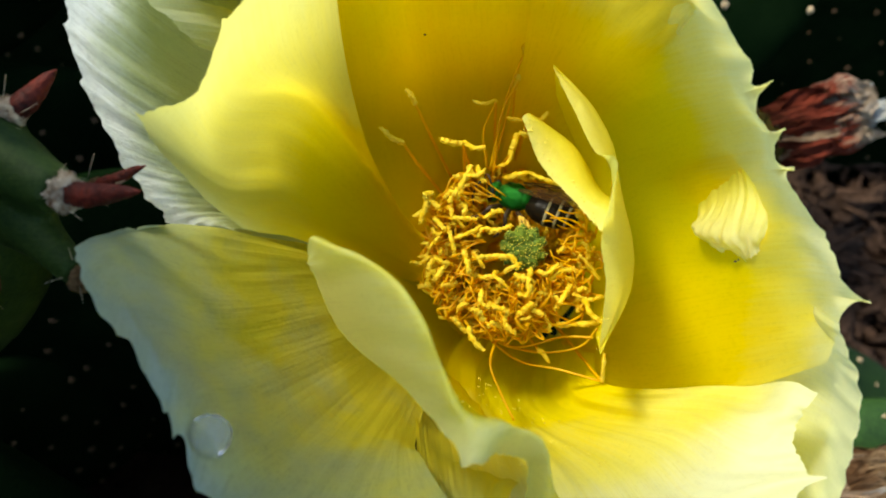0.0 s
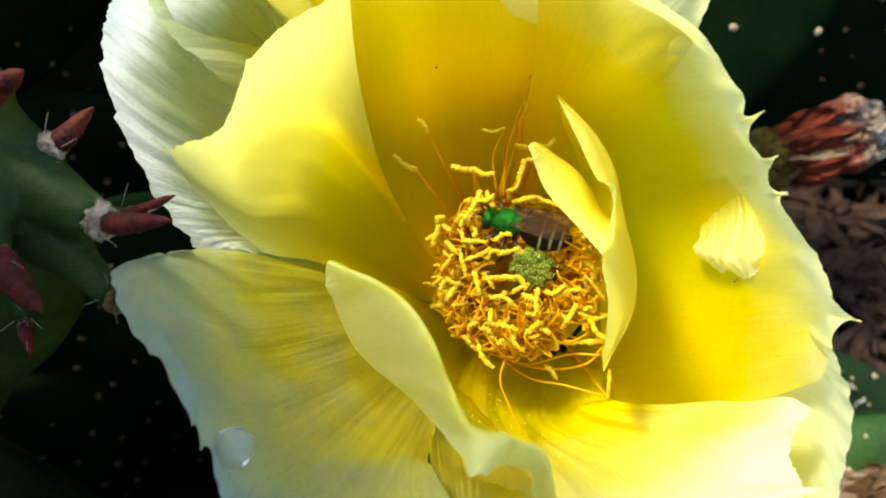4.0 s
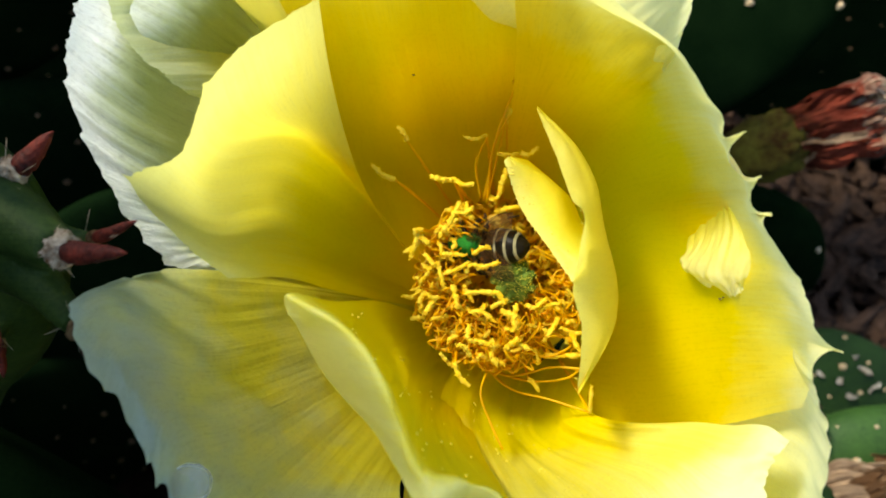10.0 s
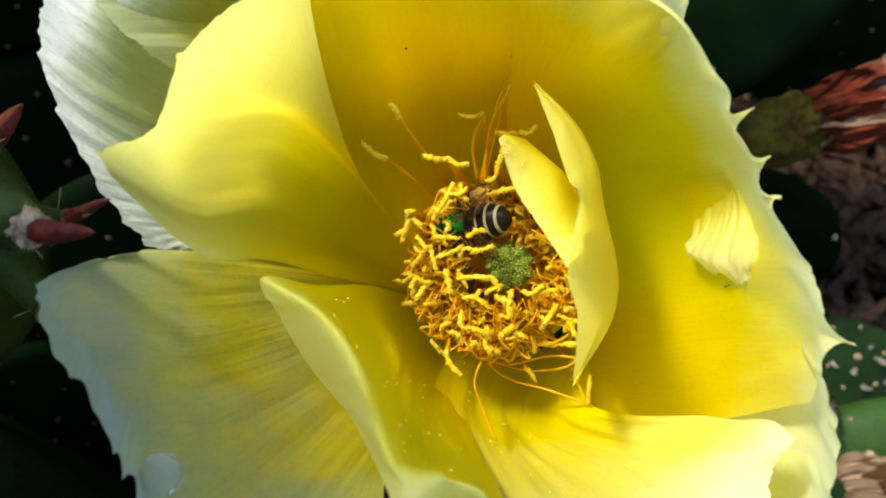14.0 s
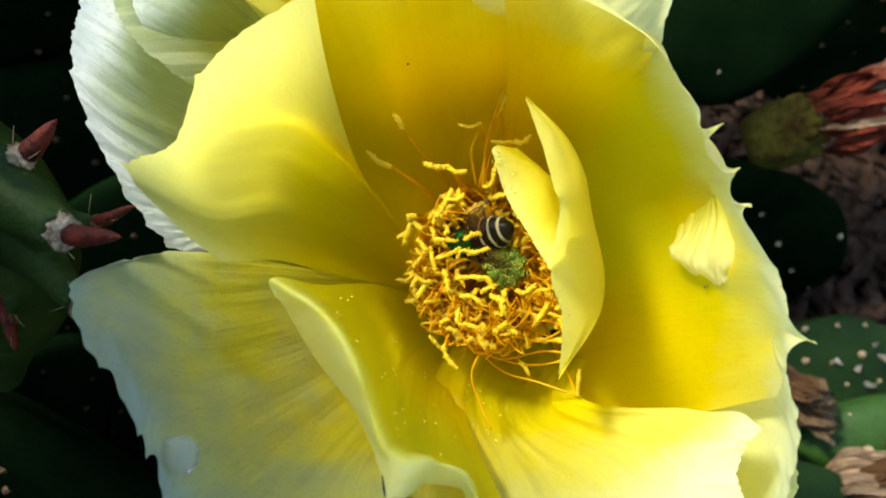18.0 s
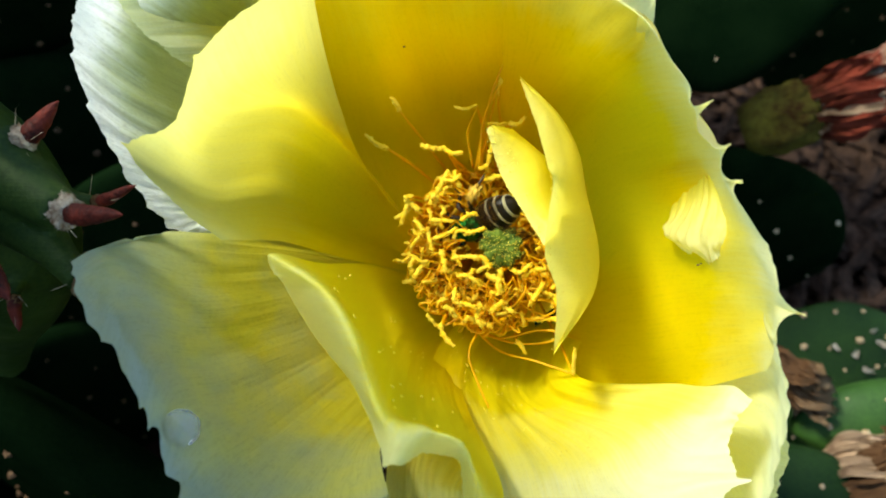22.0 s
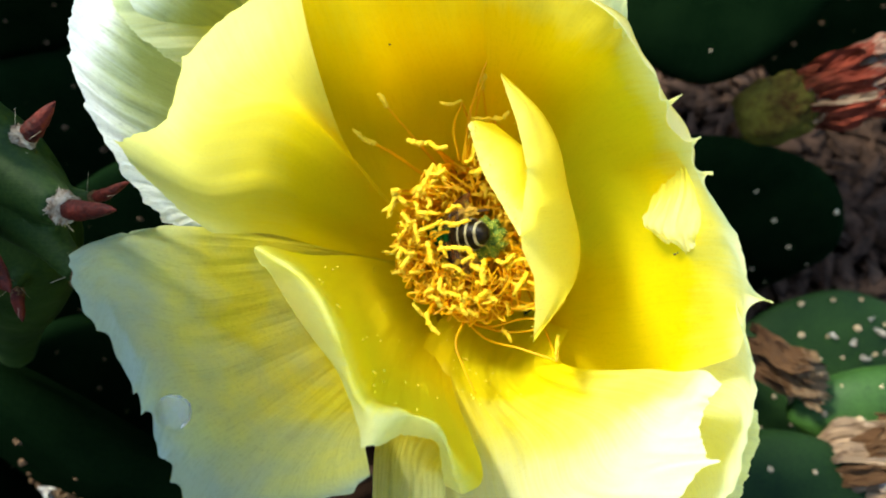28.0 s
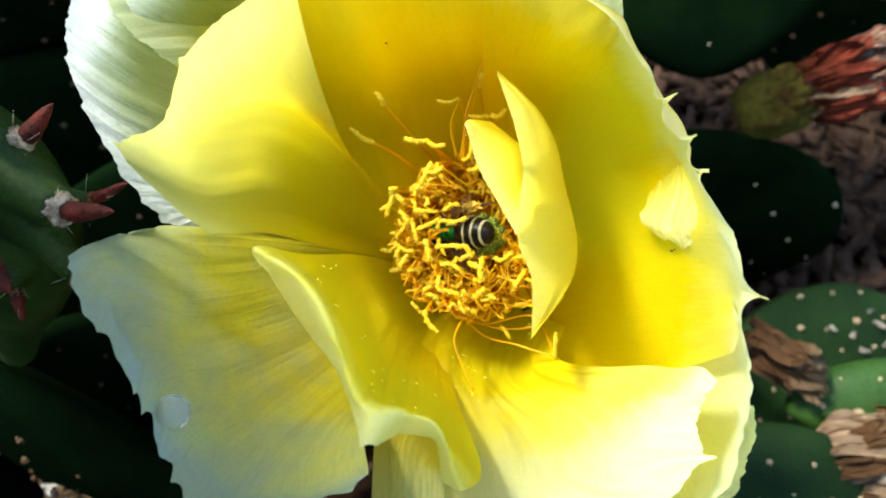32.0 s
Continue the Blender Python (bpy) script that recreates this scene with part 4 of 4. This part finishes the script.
def tuft(size, seed, hairs=70):
    """A felted cushion with a short nap."""
    bm = bmesh.new()
    rnd = random.Random(seed)
    blob(bm, (0, 0, 0.05 * size), (size * 0.60, size * 0.60, size * 0.58), None, 4, 0.4, seed * 3.3)
    skin = [v.co.copy() for v in bm.verts if v.co.z > -0.1 * size]
    for _ in range(hairs):
        start = rnd.choice(skin)
        out = (start.normalized() + Vector((rnd.gauss(0, .5), rnd.gauss(0, .5), rnd.gauss(0, .5)))).normalized()
        tube(bm, [start * 0.96, start + out * size * 0.05, start + out * size * rnd.uniform(0.06, 0.13)], [0.022 * size, 0.018 * size, 0.008 * size], 3, 3)
    return bm


def cactus_pad(m, wide, tall, thick, mat, label, dots, wool=None, seed=0, step=9.5, group="cactus pads"):
    """A flat cactus pad, its foot at the origin and standing along z, broad along x, with areoles on its face (towards -y)."""
    pad = thing("cactus_pad", m, label, "cactus pad", group)
    bm = bmesh.new()
    blob(bm, (0, 0, 0), (1, 1, 1), None, 5)
    for v in bm.verts:
        x, y, z = v.co
        k = 1 + 0.05 * noise.noise((x * 1.4 + seed, y, z * 1.4))
        narrow = 0.62 + 0.38 * min(1.0, max(0.0, (z + 1) / 0.9)) ** 0.7
        v.co = (x * wide / 2 * narrow * k, math.copysign(abs(y) ** 0.85, y) * thick / 2 * k, (z + 1) * tall / 2 * k)
    bmesh.ops.scale(bm, vec=(MM,) * 3, verts=bm.verts)
    part("pad_body", bm, mat, pad)
    if dots:
        bm = tuft(1.15, seed)
        bmesh.ops.scale(bm, vec=(MM,) * 3, verts=bm.verts)
        first = part("areole", bm, wool or WOOL, pad)
        data, n = first.data, 0
        for row in range(int(tall / step) + 1):
            for col in range(-6, 7):
                x = (col + 0.5 * (row % 2)) * step * 1.1
                z = 6 + row * step
                u, w = x / (wide / 2), z / (tall / 2) - 1
                if u * u / (0.62 + 0.38 * min(1, (w + 1) / 0.9) ** 0.7) ** 2 + w * w > 0.93:
                    continue
                y = -max(0.0, 1 - (u / (0.62 + 0.38 * min(1, (w + 1) / 0.9) ** 0.7)) ** 2 - w * w) ** 0.425 * thick / 2
                ob = first if n == 0 else new("areole", data)
                ob.parent = pad
                jog = random.Random(seed * 100 + n)
                k = jog.uniform(0.5, 1.15)
                ob.matrix_basis = Matrix.Translation(((x + jog.uniform(-1, 1)) * MM, (y + 0.25) * MM, (z + jog.uniform(-1, 1)) * MM)) @ toward((u * 0.3, -1, w * 0.3)) @ Matrix.Rotation(n * 1.3, 4, "Z") @ Matrix.Diagonal((k, k, k * 1.3, 1))
                n += 1
    return pad


FACING = FLOWER.to_3x3().to_4x4()


def at_flower(x, y, z):
    return Matrix.Translation(world_of(x, y, z)) @ FACING @ Matrix.Rotation(radians(-90), 4, 'X')


# the fruit that carries the flower, and the pad that carries both flower and bud
ovary = thing("flower_base", IN_MM, "green spiny ovary that carries the open flower", "ovary")
bm = turned(bmesh.new(), [(11.0, -99), (12.6, -96.5), (12.9, -100), (12.2, -106), (10.5, -116), (8.5, -126), (6.5, -134), (3, -138)], 40, 0.06)
bmesh.ops.translate(bm, verts=bm.verts, vec=(6, -0.5, 0))
part("ovary_body", bm, GREEN, ovary)
cactus_pad(Matrix.Translation((0.004, 0.088, -0.012)) @ pose(0, 0, 0, 6, 0, 8), 100, 122, 17, GREEN_SHADED, "upright green cactus pad under the flower", True, seed=3)

# the bud beside the flower
bud = thing("cactus_bud", IN_MM, "green cactus bud with red pointed leaves in woolly areoles", "bud")
BUD_AXIS = [(-66.0, -19.0, -101.0), (-58.0, -12.0, -90.0), (-48.5, -5.5, -79.0), (-42.7, 1.0, -71.0), (-41.8, 7.0, -66.5), (-41.6, 11.7, -62.0), (-41.2, 15.5, -58.0), (-41.0, 19.0, -55.0), (-41.0, 22.0, -53.5)]
# root and tip of each leaf, its width, its wool and the size of the cushion
BUD_LEAVES = [((-29.3, 4.2, -58.6), (-21.6, 4.1, -54.9), 1.0, True, 2.3), ((-34.7, 10.4, -61.0), (-30.3, 14.1, -60.2), 1.0, True, 1.9), ((-28.6, 5.0, -62.5), (-23.4, 6.6, -60.5), 0.6, False, 1.0),
              ((-28.3, -1.9, -59.5), (-27.4, -2.6, -59.2), 0.5, False, 1.6), ((-39.4, -4.2, -66.0), (-38.3, -7.6, -65.0), 0.7, False, 1.0),
              ((-36.2, 1.6, -56.0), (-31.2, -3.0, -54.0), 1.4, False, 1.7),
              ((-36.8, 13.8, -55.0), (-32.2, 15.4, -53.0), 1.2, False, 1.3)]
bm = tube(bmesh.new(), BUD_AXIS, [2.6, 3.6, 4.6, 5.8, 6.5, 6.6, 6.0, 4.6, 3.4, 2.8, 2.4, 0.9], 40, 70, 0.05, 3)
for root, tip, wide, woolly, size in BUD_LEAVES:
    near = min(glide(BUD_AXIS, 40), key=lambda p: (Vector(p) - Vector(root)).length + 0.5 * abs(p[2] + 5 - root[2]))
    heart, root = Vector(near), Vector(root)
    tube(bm, [heart, heart * 0.5 + root * 0.5, root], [4.6, 4.2, 3.2, size * 1.1, size * 0.8], 24, 14, 0.05, wide)
body = part("bud_body", bm, GREEN_BUD, bud)
body.modifiers.new("merge", "REMESH").voxel_size = 0.45
body.modifiers.new("round", "SMOOTH").iterations = 10


def bud_leaf(root, tip, wide, wool, size):
    root, tip = Vector(root), Vector(tip)
    lean = tip - root
    bm = tuft(size, wide, 1500)
    bmesh.ops.transform(bm, matrix=Matrix.Translation(root + lean.normalized() * 0.5) @ toward(lean), verts=bm.verts)
    areole = tagged(part("areole", bm, wool, bud, "woolly areole"), kind="stuff")
    n = lean.cross(Vector((0.2, 0.3, 1))).normalized()
    bm = tube(bmesh.new(), [root + lean * 0.05, root + lean * 0.4 + n * 0.15, root + lean * 0.8, tip], [wide * 0.85, wide, wide * 0.75, wide * 0.4, 0.05], 12, 18, 0.12, wide)
    part("leaf", bm, LEAF_RED, areole, "pointed dark red leaf")
    for k in range(4):
        side = Vector((math.cos(k * 1.7), math.sin(k * 1.7), 0.6))
        part("spine", tube(bmesh.new(), [root + side * 0.8, root + side * 2.2 + lean * 0.25], [0.035, 0.012], 4, 3), SPINE, areole)


for root, tip, wide, woolly, size in BUD_LEAVES:
    bud_leaf(root, tip, wide, WOOL_BUD if woolly else WOOL_BUD_BROWN, size)
cactus_pad(Matrix.Translation((-0.074, 0.052, -0.02)) @ pose(0, 0, 0, 2, 0, -20), 60, 132, 18, GREEN_SHADED, "upright shaded cactus pad under the bud", True, WOOL_SHADED, 8)

# pads behind; the dark skin carries shade, the lighter one sun
cactus_pad(at_flower(50, 28, -168), 76, 84, 15, GREEN_SHADED, "dark green cactus pad in shade behind the flower", True, WOOL, 1, 17)
cactus_pad(Matrix.Translation((0.052, 0.135, -0.01)) @ pose(0, 0, 0, 8, 0, -4), 78, 92, 15, GREEN_SHADED, "shaded green cactus pad that stands on the ground", True, WOOL, 2, 12)
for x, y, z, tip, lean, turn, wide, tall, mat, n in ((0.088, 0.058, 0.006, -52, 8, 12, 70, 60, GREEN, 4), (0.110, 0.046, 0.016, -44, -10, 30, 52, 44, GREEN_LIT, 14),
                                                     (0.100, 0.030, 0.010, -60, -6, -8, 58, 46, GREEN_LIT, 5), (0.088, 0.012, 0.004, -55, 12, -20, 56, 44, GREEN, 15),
                                                     (0.060, 0.012, 0.006, -55, 5, 5, 66, 60, GREEN_SHADED, 6)):
    cactus_pad(Matrix.Translation((x, y, z)) @ pose(0, 0, 0, tip, lean, turn), wide, tall, 13, mat, "low green cactus pad with white areoles", True, WOOL if n != 6 else WOOL_SHADED, n, 6.5)
cactus_pad(Matrix.Translation((-0.060, 0.10, -0.01)) @ pose(0, 0, 0, 5, 0, 10), 100, 120, 16, GREEN_SHADED, "cactus pad darkened to stand for deep shade", True, WOOL_SHADED, 7)
# taller clump added sunward, outside the view, to shade the ground and outer petal
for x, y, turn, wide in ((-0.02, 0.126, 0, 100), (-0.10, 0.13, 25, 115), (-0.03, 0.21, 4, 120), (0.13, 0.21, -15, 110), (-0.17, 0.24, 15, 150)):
    cactus_pad(Matrix.Translation((x, y, -0.01)) @ pose(0, 0, 0, 3, 0, turn), wide, 118, 18, GREEN_SHADED, "tall cactus pad added behind the flower to block sun", True, WOOL_SHADED, 9 + x)
    cactus_pad(Matrix.Translation((x, y + 0.005, 0.1)) @ pose(0, 0, 0, 6, 3, turn + 10), wide * 0.95, 115, 16, GREEN_SHADED, "tall cactus pad added behind the flower to block sun", True, WOOL_SHADED, 19 + x)
# added outside the view to keep the sun off the greyish outer petal
cactus_pad(Matrix.Translation((-0.086, -0.015, -0.01)) @ pose(0, 0, 0, 0, 0, 72), 80, 120, 18, GREEN_SHADED, "unseen cactus pad added to shade the outer petal", True, WOOL_SHADED, 31)
cactus_pad(Matrix.Translation((-0.071, 0.002, 0.1)) @ pose(0, 0, 0, 0, 0, 72), 104, 218, 14, GREEN_SHADED, "unseen cactus pad added to shade the outer petal", True, WOOL_SHADED, 32)

# pads added at the left to keep sun and sky off the ground
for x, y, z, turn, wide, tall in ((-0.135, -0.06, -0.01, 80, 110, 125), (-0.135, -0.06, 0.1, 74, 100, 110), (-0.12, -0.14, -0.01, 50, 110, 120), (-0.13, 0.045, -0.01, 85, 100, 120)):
    cactus_pad(Matrix.Translation((x, y, z)) @ pose(0, 0, 0, 0, 0, turn), wide, tall, 17, GREEN_SHADED, "tall cactus pad added at the left to block light", True, WOOL_SHADED, 41 + x)

# taller pads added in front of the bud, outside the view, to block sky
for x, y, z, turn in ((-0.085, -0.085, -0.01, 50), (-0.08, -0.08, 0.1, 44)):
    cactus_pad(Matrix.Translation((x, y, z)) @ pose(0, 0, 0, 0, 0, turn), 105, 122, 17, GREEN_SHADED, "unseen tall cactus pad added to block sky", True, WOOL_SHADED, 71 + z)

# low pads added in front of the flower, below the view, to block sky
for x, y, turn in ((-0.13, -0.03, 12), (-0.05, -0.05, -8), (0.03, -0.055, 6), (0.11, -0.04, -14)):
    cactus_pad(Matrix.Translation((x, y, -0.01)) @ pose(0, 0, 0, 4, 0, turn), 92, 126, 16, GREEN_SHADED, "unseen upright cactus pad added to block low sky", True, WOOL_SHADED, 51 + x)

# near-black pad added to hide bright ground at the lower left
cactus_pad(Matrix.Translation((-0.118, 0.078, -0.012)) @ pose(0, 0, 0, 10, 0, 30), 120, 88, 16, GREEN_SHADED, "cactus pad darkened to stand for deep shade", True, WOOL_SHADED, 61)
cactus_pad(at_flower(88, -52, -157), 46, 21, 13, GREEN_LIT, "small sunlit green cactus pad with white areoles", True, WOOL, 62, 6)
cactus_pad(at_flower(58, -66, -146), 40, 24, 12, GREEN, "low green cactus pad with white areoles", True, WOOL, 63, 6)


def withered_flower(m, label, mats, n, long, wide, seed, fruit=True):
    """A closed dry flower: crumpled petals in a bundle along z."""
    f = thing("withered_flower", m, label, "withered flower", "withered flowers")
    rnd = random.Random(seed)
    if fruit:
        bm = turned(bmesh.new(), [(0.2, -15), (4.5, -14.6), (6.6, -12), (7.6, -8), (7.4, -3.5), (6.4, 0), (5.6, 1.5), (0.2, -1)], 60, 0.15, seed)
        for row, (r, z, many) in enumerate(((4.6, -12.0, 5), (6.2, -8.0, 7), (6.0, -3.0, 7))):
            for k in range(many):
                a = 2 * math.pi * (k + 0.5 * (row % 2)) / many + rnd.uniform(-0.1, 0.1)
                out = Vector((math.cos(a), math.sin(a), 0.15))
                blob(bm, (r * out.x, r * out.y, z), (1.9, 1.7, 2.9), toward(out * 0.4 + Vector((0, 0, 1.2))), 2, 0.3, k + row)
        part("fruit", bm, FRUIT, f, "yellow-green young fruit")
    for k in range(n):
        a = 2 * math.pi * k / n + rnd.uniform(-0.3, 0.3)
        ca, sa = math.cos(a), math.sin(a)
        guides = []
        for v, r, w in ((0.0, 4.5, 2.4), (0.35, wide * rnd.uniform(0.6, 1.1), 4.4), (0.7, wide * rnd.uniform(0.5, 1.1), 5.4), (rnd.uniform(0.8, 1.1), wide * rnd.uniform(0.2, 1.3), 3.8)):
            row = []
            for u in (-1, -0.3, 0.4, 1):
                rr = r + rnd.uniform(-2.6, 2.6)
                row.append((ca * rr - sa * u * w, sa * rr + ca * u * w, v * long * rnd.uniform(0.9, 1.08)))
            guides.append(row)
        part("petal", sheet(guides, 44, 44, (), 2.8, 1.8, seed + k), mats[k % len(mats)], f)
    return f


def laid(x, y, z, along, spin=0):
    return Matrix.Translation(world_of(x, y, z)) @ FACING @ toward(along) @ Matrix.Rotation(spin, 4, "Z") @ Matrix.Scale(MM, 4)


withered_flower(laid(67.5, 23.0, -159, (1, 0.30, 0.2)) @ Matrix.Scale(0.9, 4), "withered red flower on a yellow-green fruit", (DRY_RED, DRY_RED, DRY_RED, DRY_PALE), 15, 22, 6.5, 21)
withered_flower(laid(68, -52, -152, (0.9, 0.25, 0.35)), "withered pale brown flower lying on a pad", (DRY_PALE, DRY_PALE, DRY), 17, 24, 9, 22, False)
withered_flower(laid(54.5, -25, -152, (0.85, -0.5, 0.1)), "dry brown rolled petal between pads", (DRY,), 3, 17, 2.5, 23, False)
withered_flower(laid(-70, -53, -122, (-0.2, 0.6, 0.6)), "withered pale flower in the shade", (DRY_PALE, DRY), 5, 6, 2.6, 24, False)

FLAKE = mottled("dry_flake", (0.16, 0.13, 0.10), (0.44, 0.41, 0.36), 0.9, 3.0, 0.6, 0.5, 0.1, spec=0.05)
# pale dry scraps of petals that have dropped on the low pad
rnd = random.Random(77)
for x, y, z in ((0.0824, 0.0941, 0.0412), (0.0878, 0.0935, 0.0398), (0.0942, 0.0961, 0.0394), (0.0962, 0.0934, 0.0374), (0.0924, 0.0989, 0.0412), (0.0900, 0.0905, 0.0380)):
    scrap = thing("dry_scrap", Matrix.Translation((x, y, z)) @ pose(0, 0, 0, 25, rnd.uniform(-15, 15), rnd.uniform(0, 360)) @ Matrix.Scale(MM, 4), "pale curled scrap of dry petal on a pad", "plant litter", "dry scraps")
    long, wide = rnd.uniform(1.6, 3.6), rnd.uniform(0.25, 0.6)
    guides = [[(u * long / 2, v * wide + rnd.uniform(-0.3, 0.3), 0.5 * v * v + rnd.uniform(0.0, 0.7)) for u in (-1, -0.3, 0.4, 1)] for v in (-1, 0, 1)]
    part("flake", sheet(guides, 18, 10, (), 0.3, 0.2, x * 900), FLAKE, scrap)

# ---- ground ----
bm = bmesh.new()
bmesh.ops.create_grid(bm, x_segments=160, y_segments=160, size=0.5)
for v in bm.verts:
    v.co.z = 0.006 * noise.noise((v.co.x * 30, v.co.y * 30, 0)) + 0.003 * noise.noise((v.co.x * 110, v.co.y * 110, 3))
edge = 0.5
rim = [bm.verts.new(p) for p in ((-9, -9, 0), (9, -9, 0), (9, 9, 0), (-9, 9, 0))]
inner = [min(bm.verts, key=lambda v: (v.co.x - x) ** 2 + (v.co.y - y) ** 2) for x, y in ((-edge, -edge), (edge, -edge), (edge, edge), (-edge, edge))]
for k in range(4):
    bm.faces.new((rim[k], rim[(k + 1) % 4], inner[(k + 1) % 4], inner[k]))
ground = tagged(part("ground", bm, SOIL, None), "dark soil with bark mulch under the cactus", "ground", kind="structure")
rnd = random.Random(31)
# the chips that lie nearest are pieces of their own
chips = []
for k in range(8):
    bm = blob(bmesh.new(), (0, 0, 0), (rnd.uniform(0.004, 0.011), rnd.uniform(0.0012, 0.0035), rnd.uniform(0.0008, 0.002)), None, 2, 1.3, k * 7.7)
    chips.append(bpy.data.meshes.new("bark_chip"))
    bm.to_mesh(chips[k])
    bm.free()
    chips[k].materials.append(BARK)
    chips[k].shade_smooth()
for k in range(280):
    chip = new("bark_chip", chips[k % 8])
    chip.parent = ground
    chip.matrix_basis = pose(rnd.uniform(0.06, 0.20), rnd.uniform(0.05, 0.24), rnd.uniform(0.007, 0.011), rnd.uniform(-30, 30), rnd.uniform(-30, 30), rnd.uniform(0, 360))
bm = bmesh.new()
for k in range(2300):
    x, y = (rnd.gauss(0.05, 0.16), rnd.gauss(0.2, 0.16)) if k < 600 else (rnd.uniform(0.03, 0.24), rnd.uniform(0.0, 0.28))
    turn = Euler((rnd.uniform(-0.5, 0.5), rnd.uniform(-0.5, 0.5), rnd.uniform(0, 6.3))).to_matrix().to_4x4()
    blob(bm, (x, y, rnd.uniform(0.002, 0.009)), (rnd.uniform(0.003, 0.012), rnd.uniform(0.0012, 0.0035), rnd.uniform(0.0008, 0.002)), turn, 2, 1.3, rnd.uniform(0, 50))
tagged(part("bark_mulch", bm, BARK, None), "reddish brown bark chips on the soil", "mulch", kind="stuff")

motions()
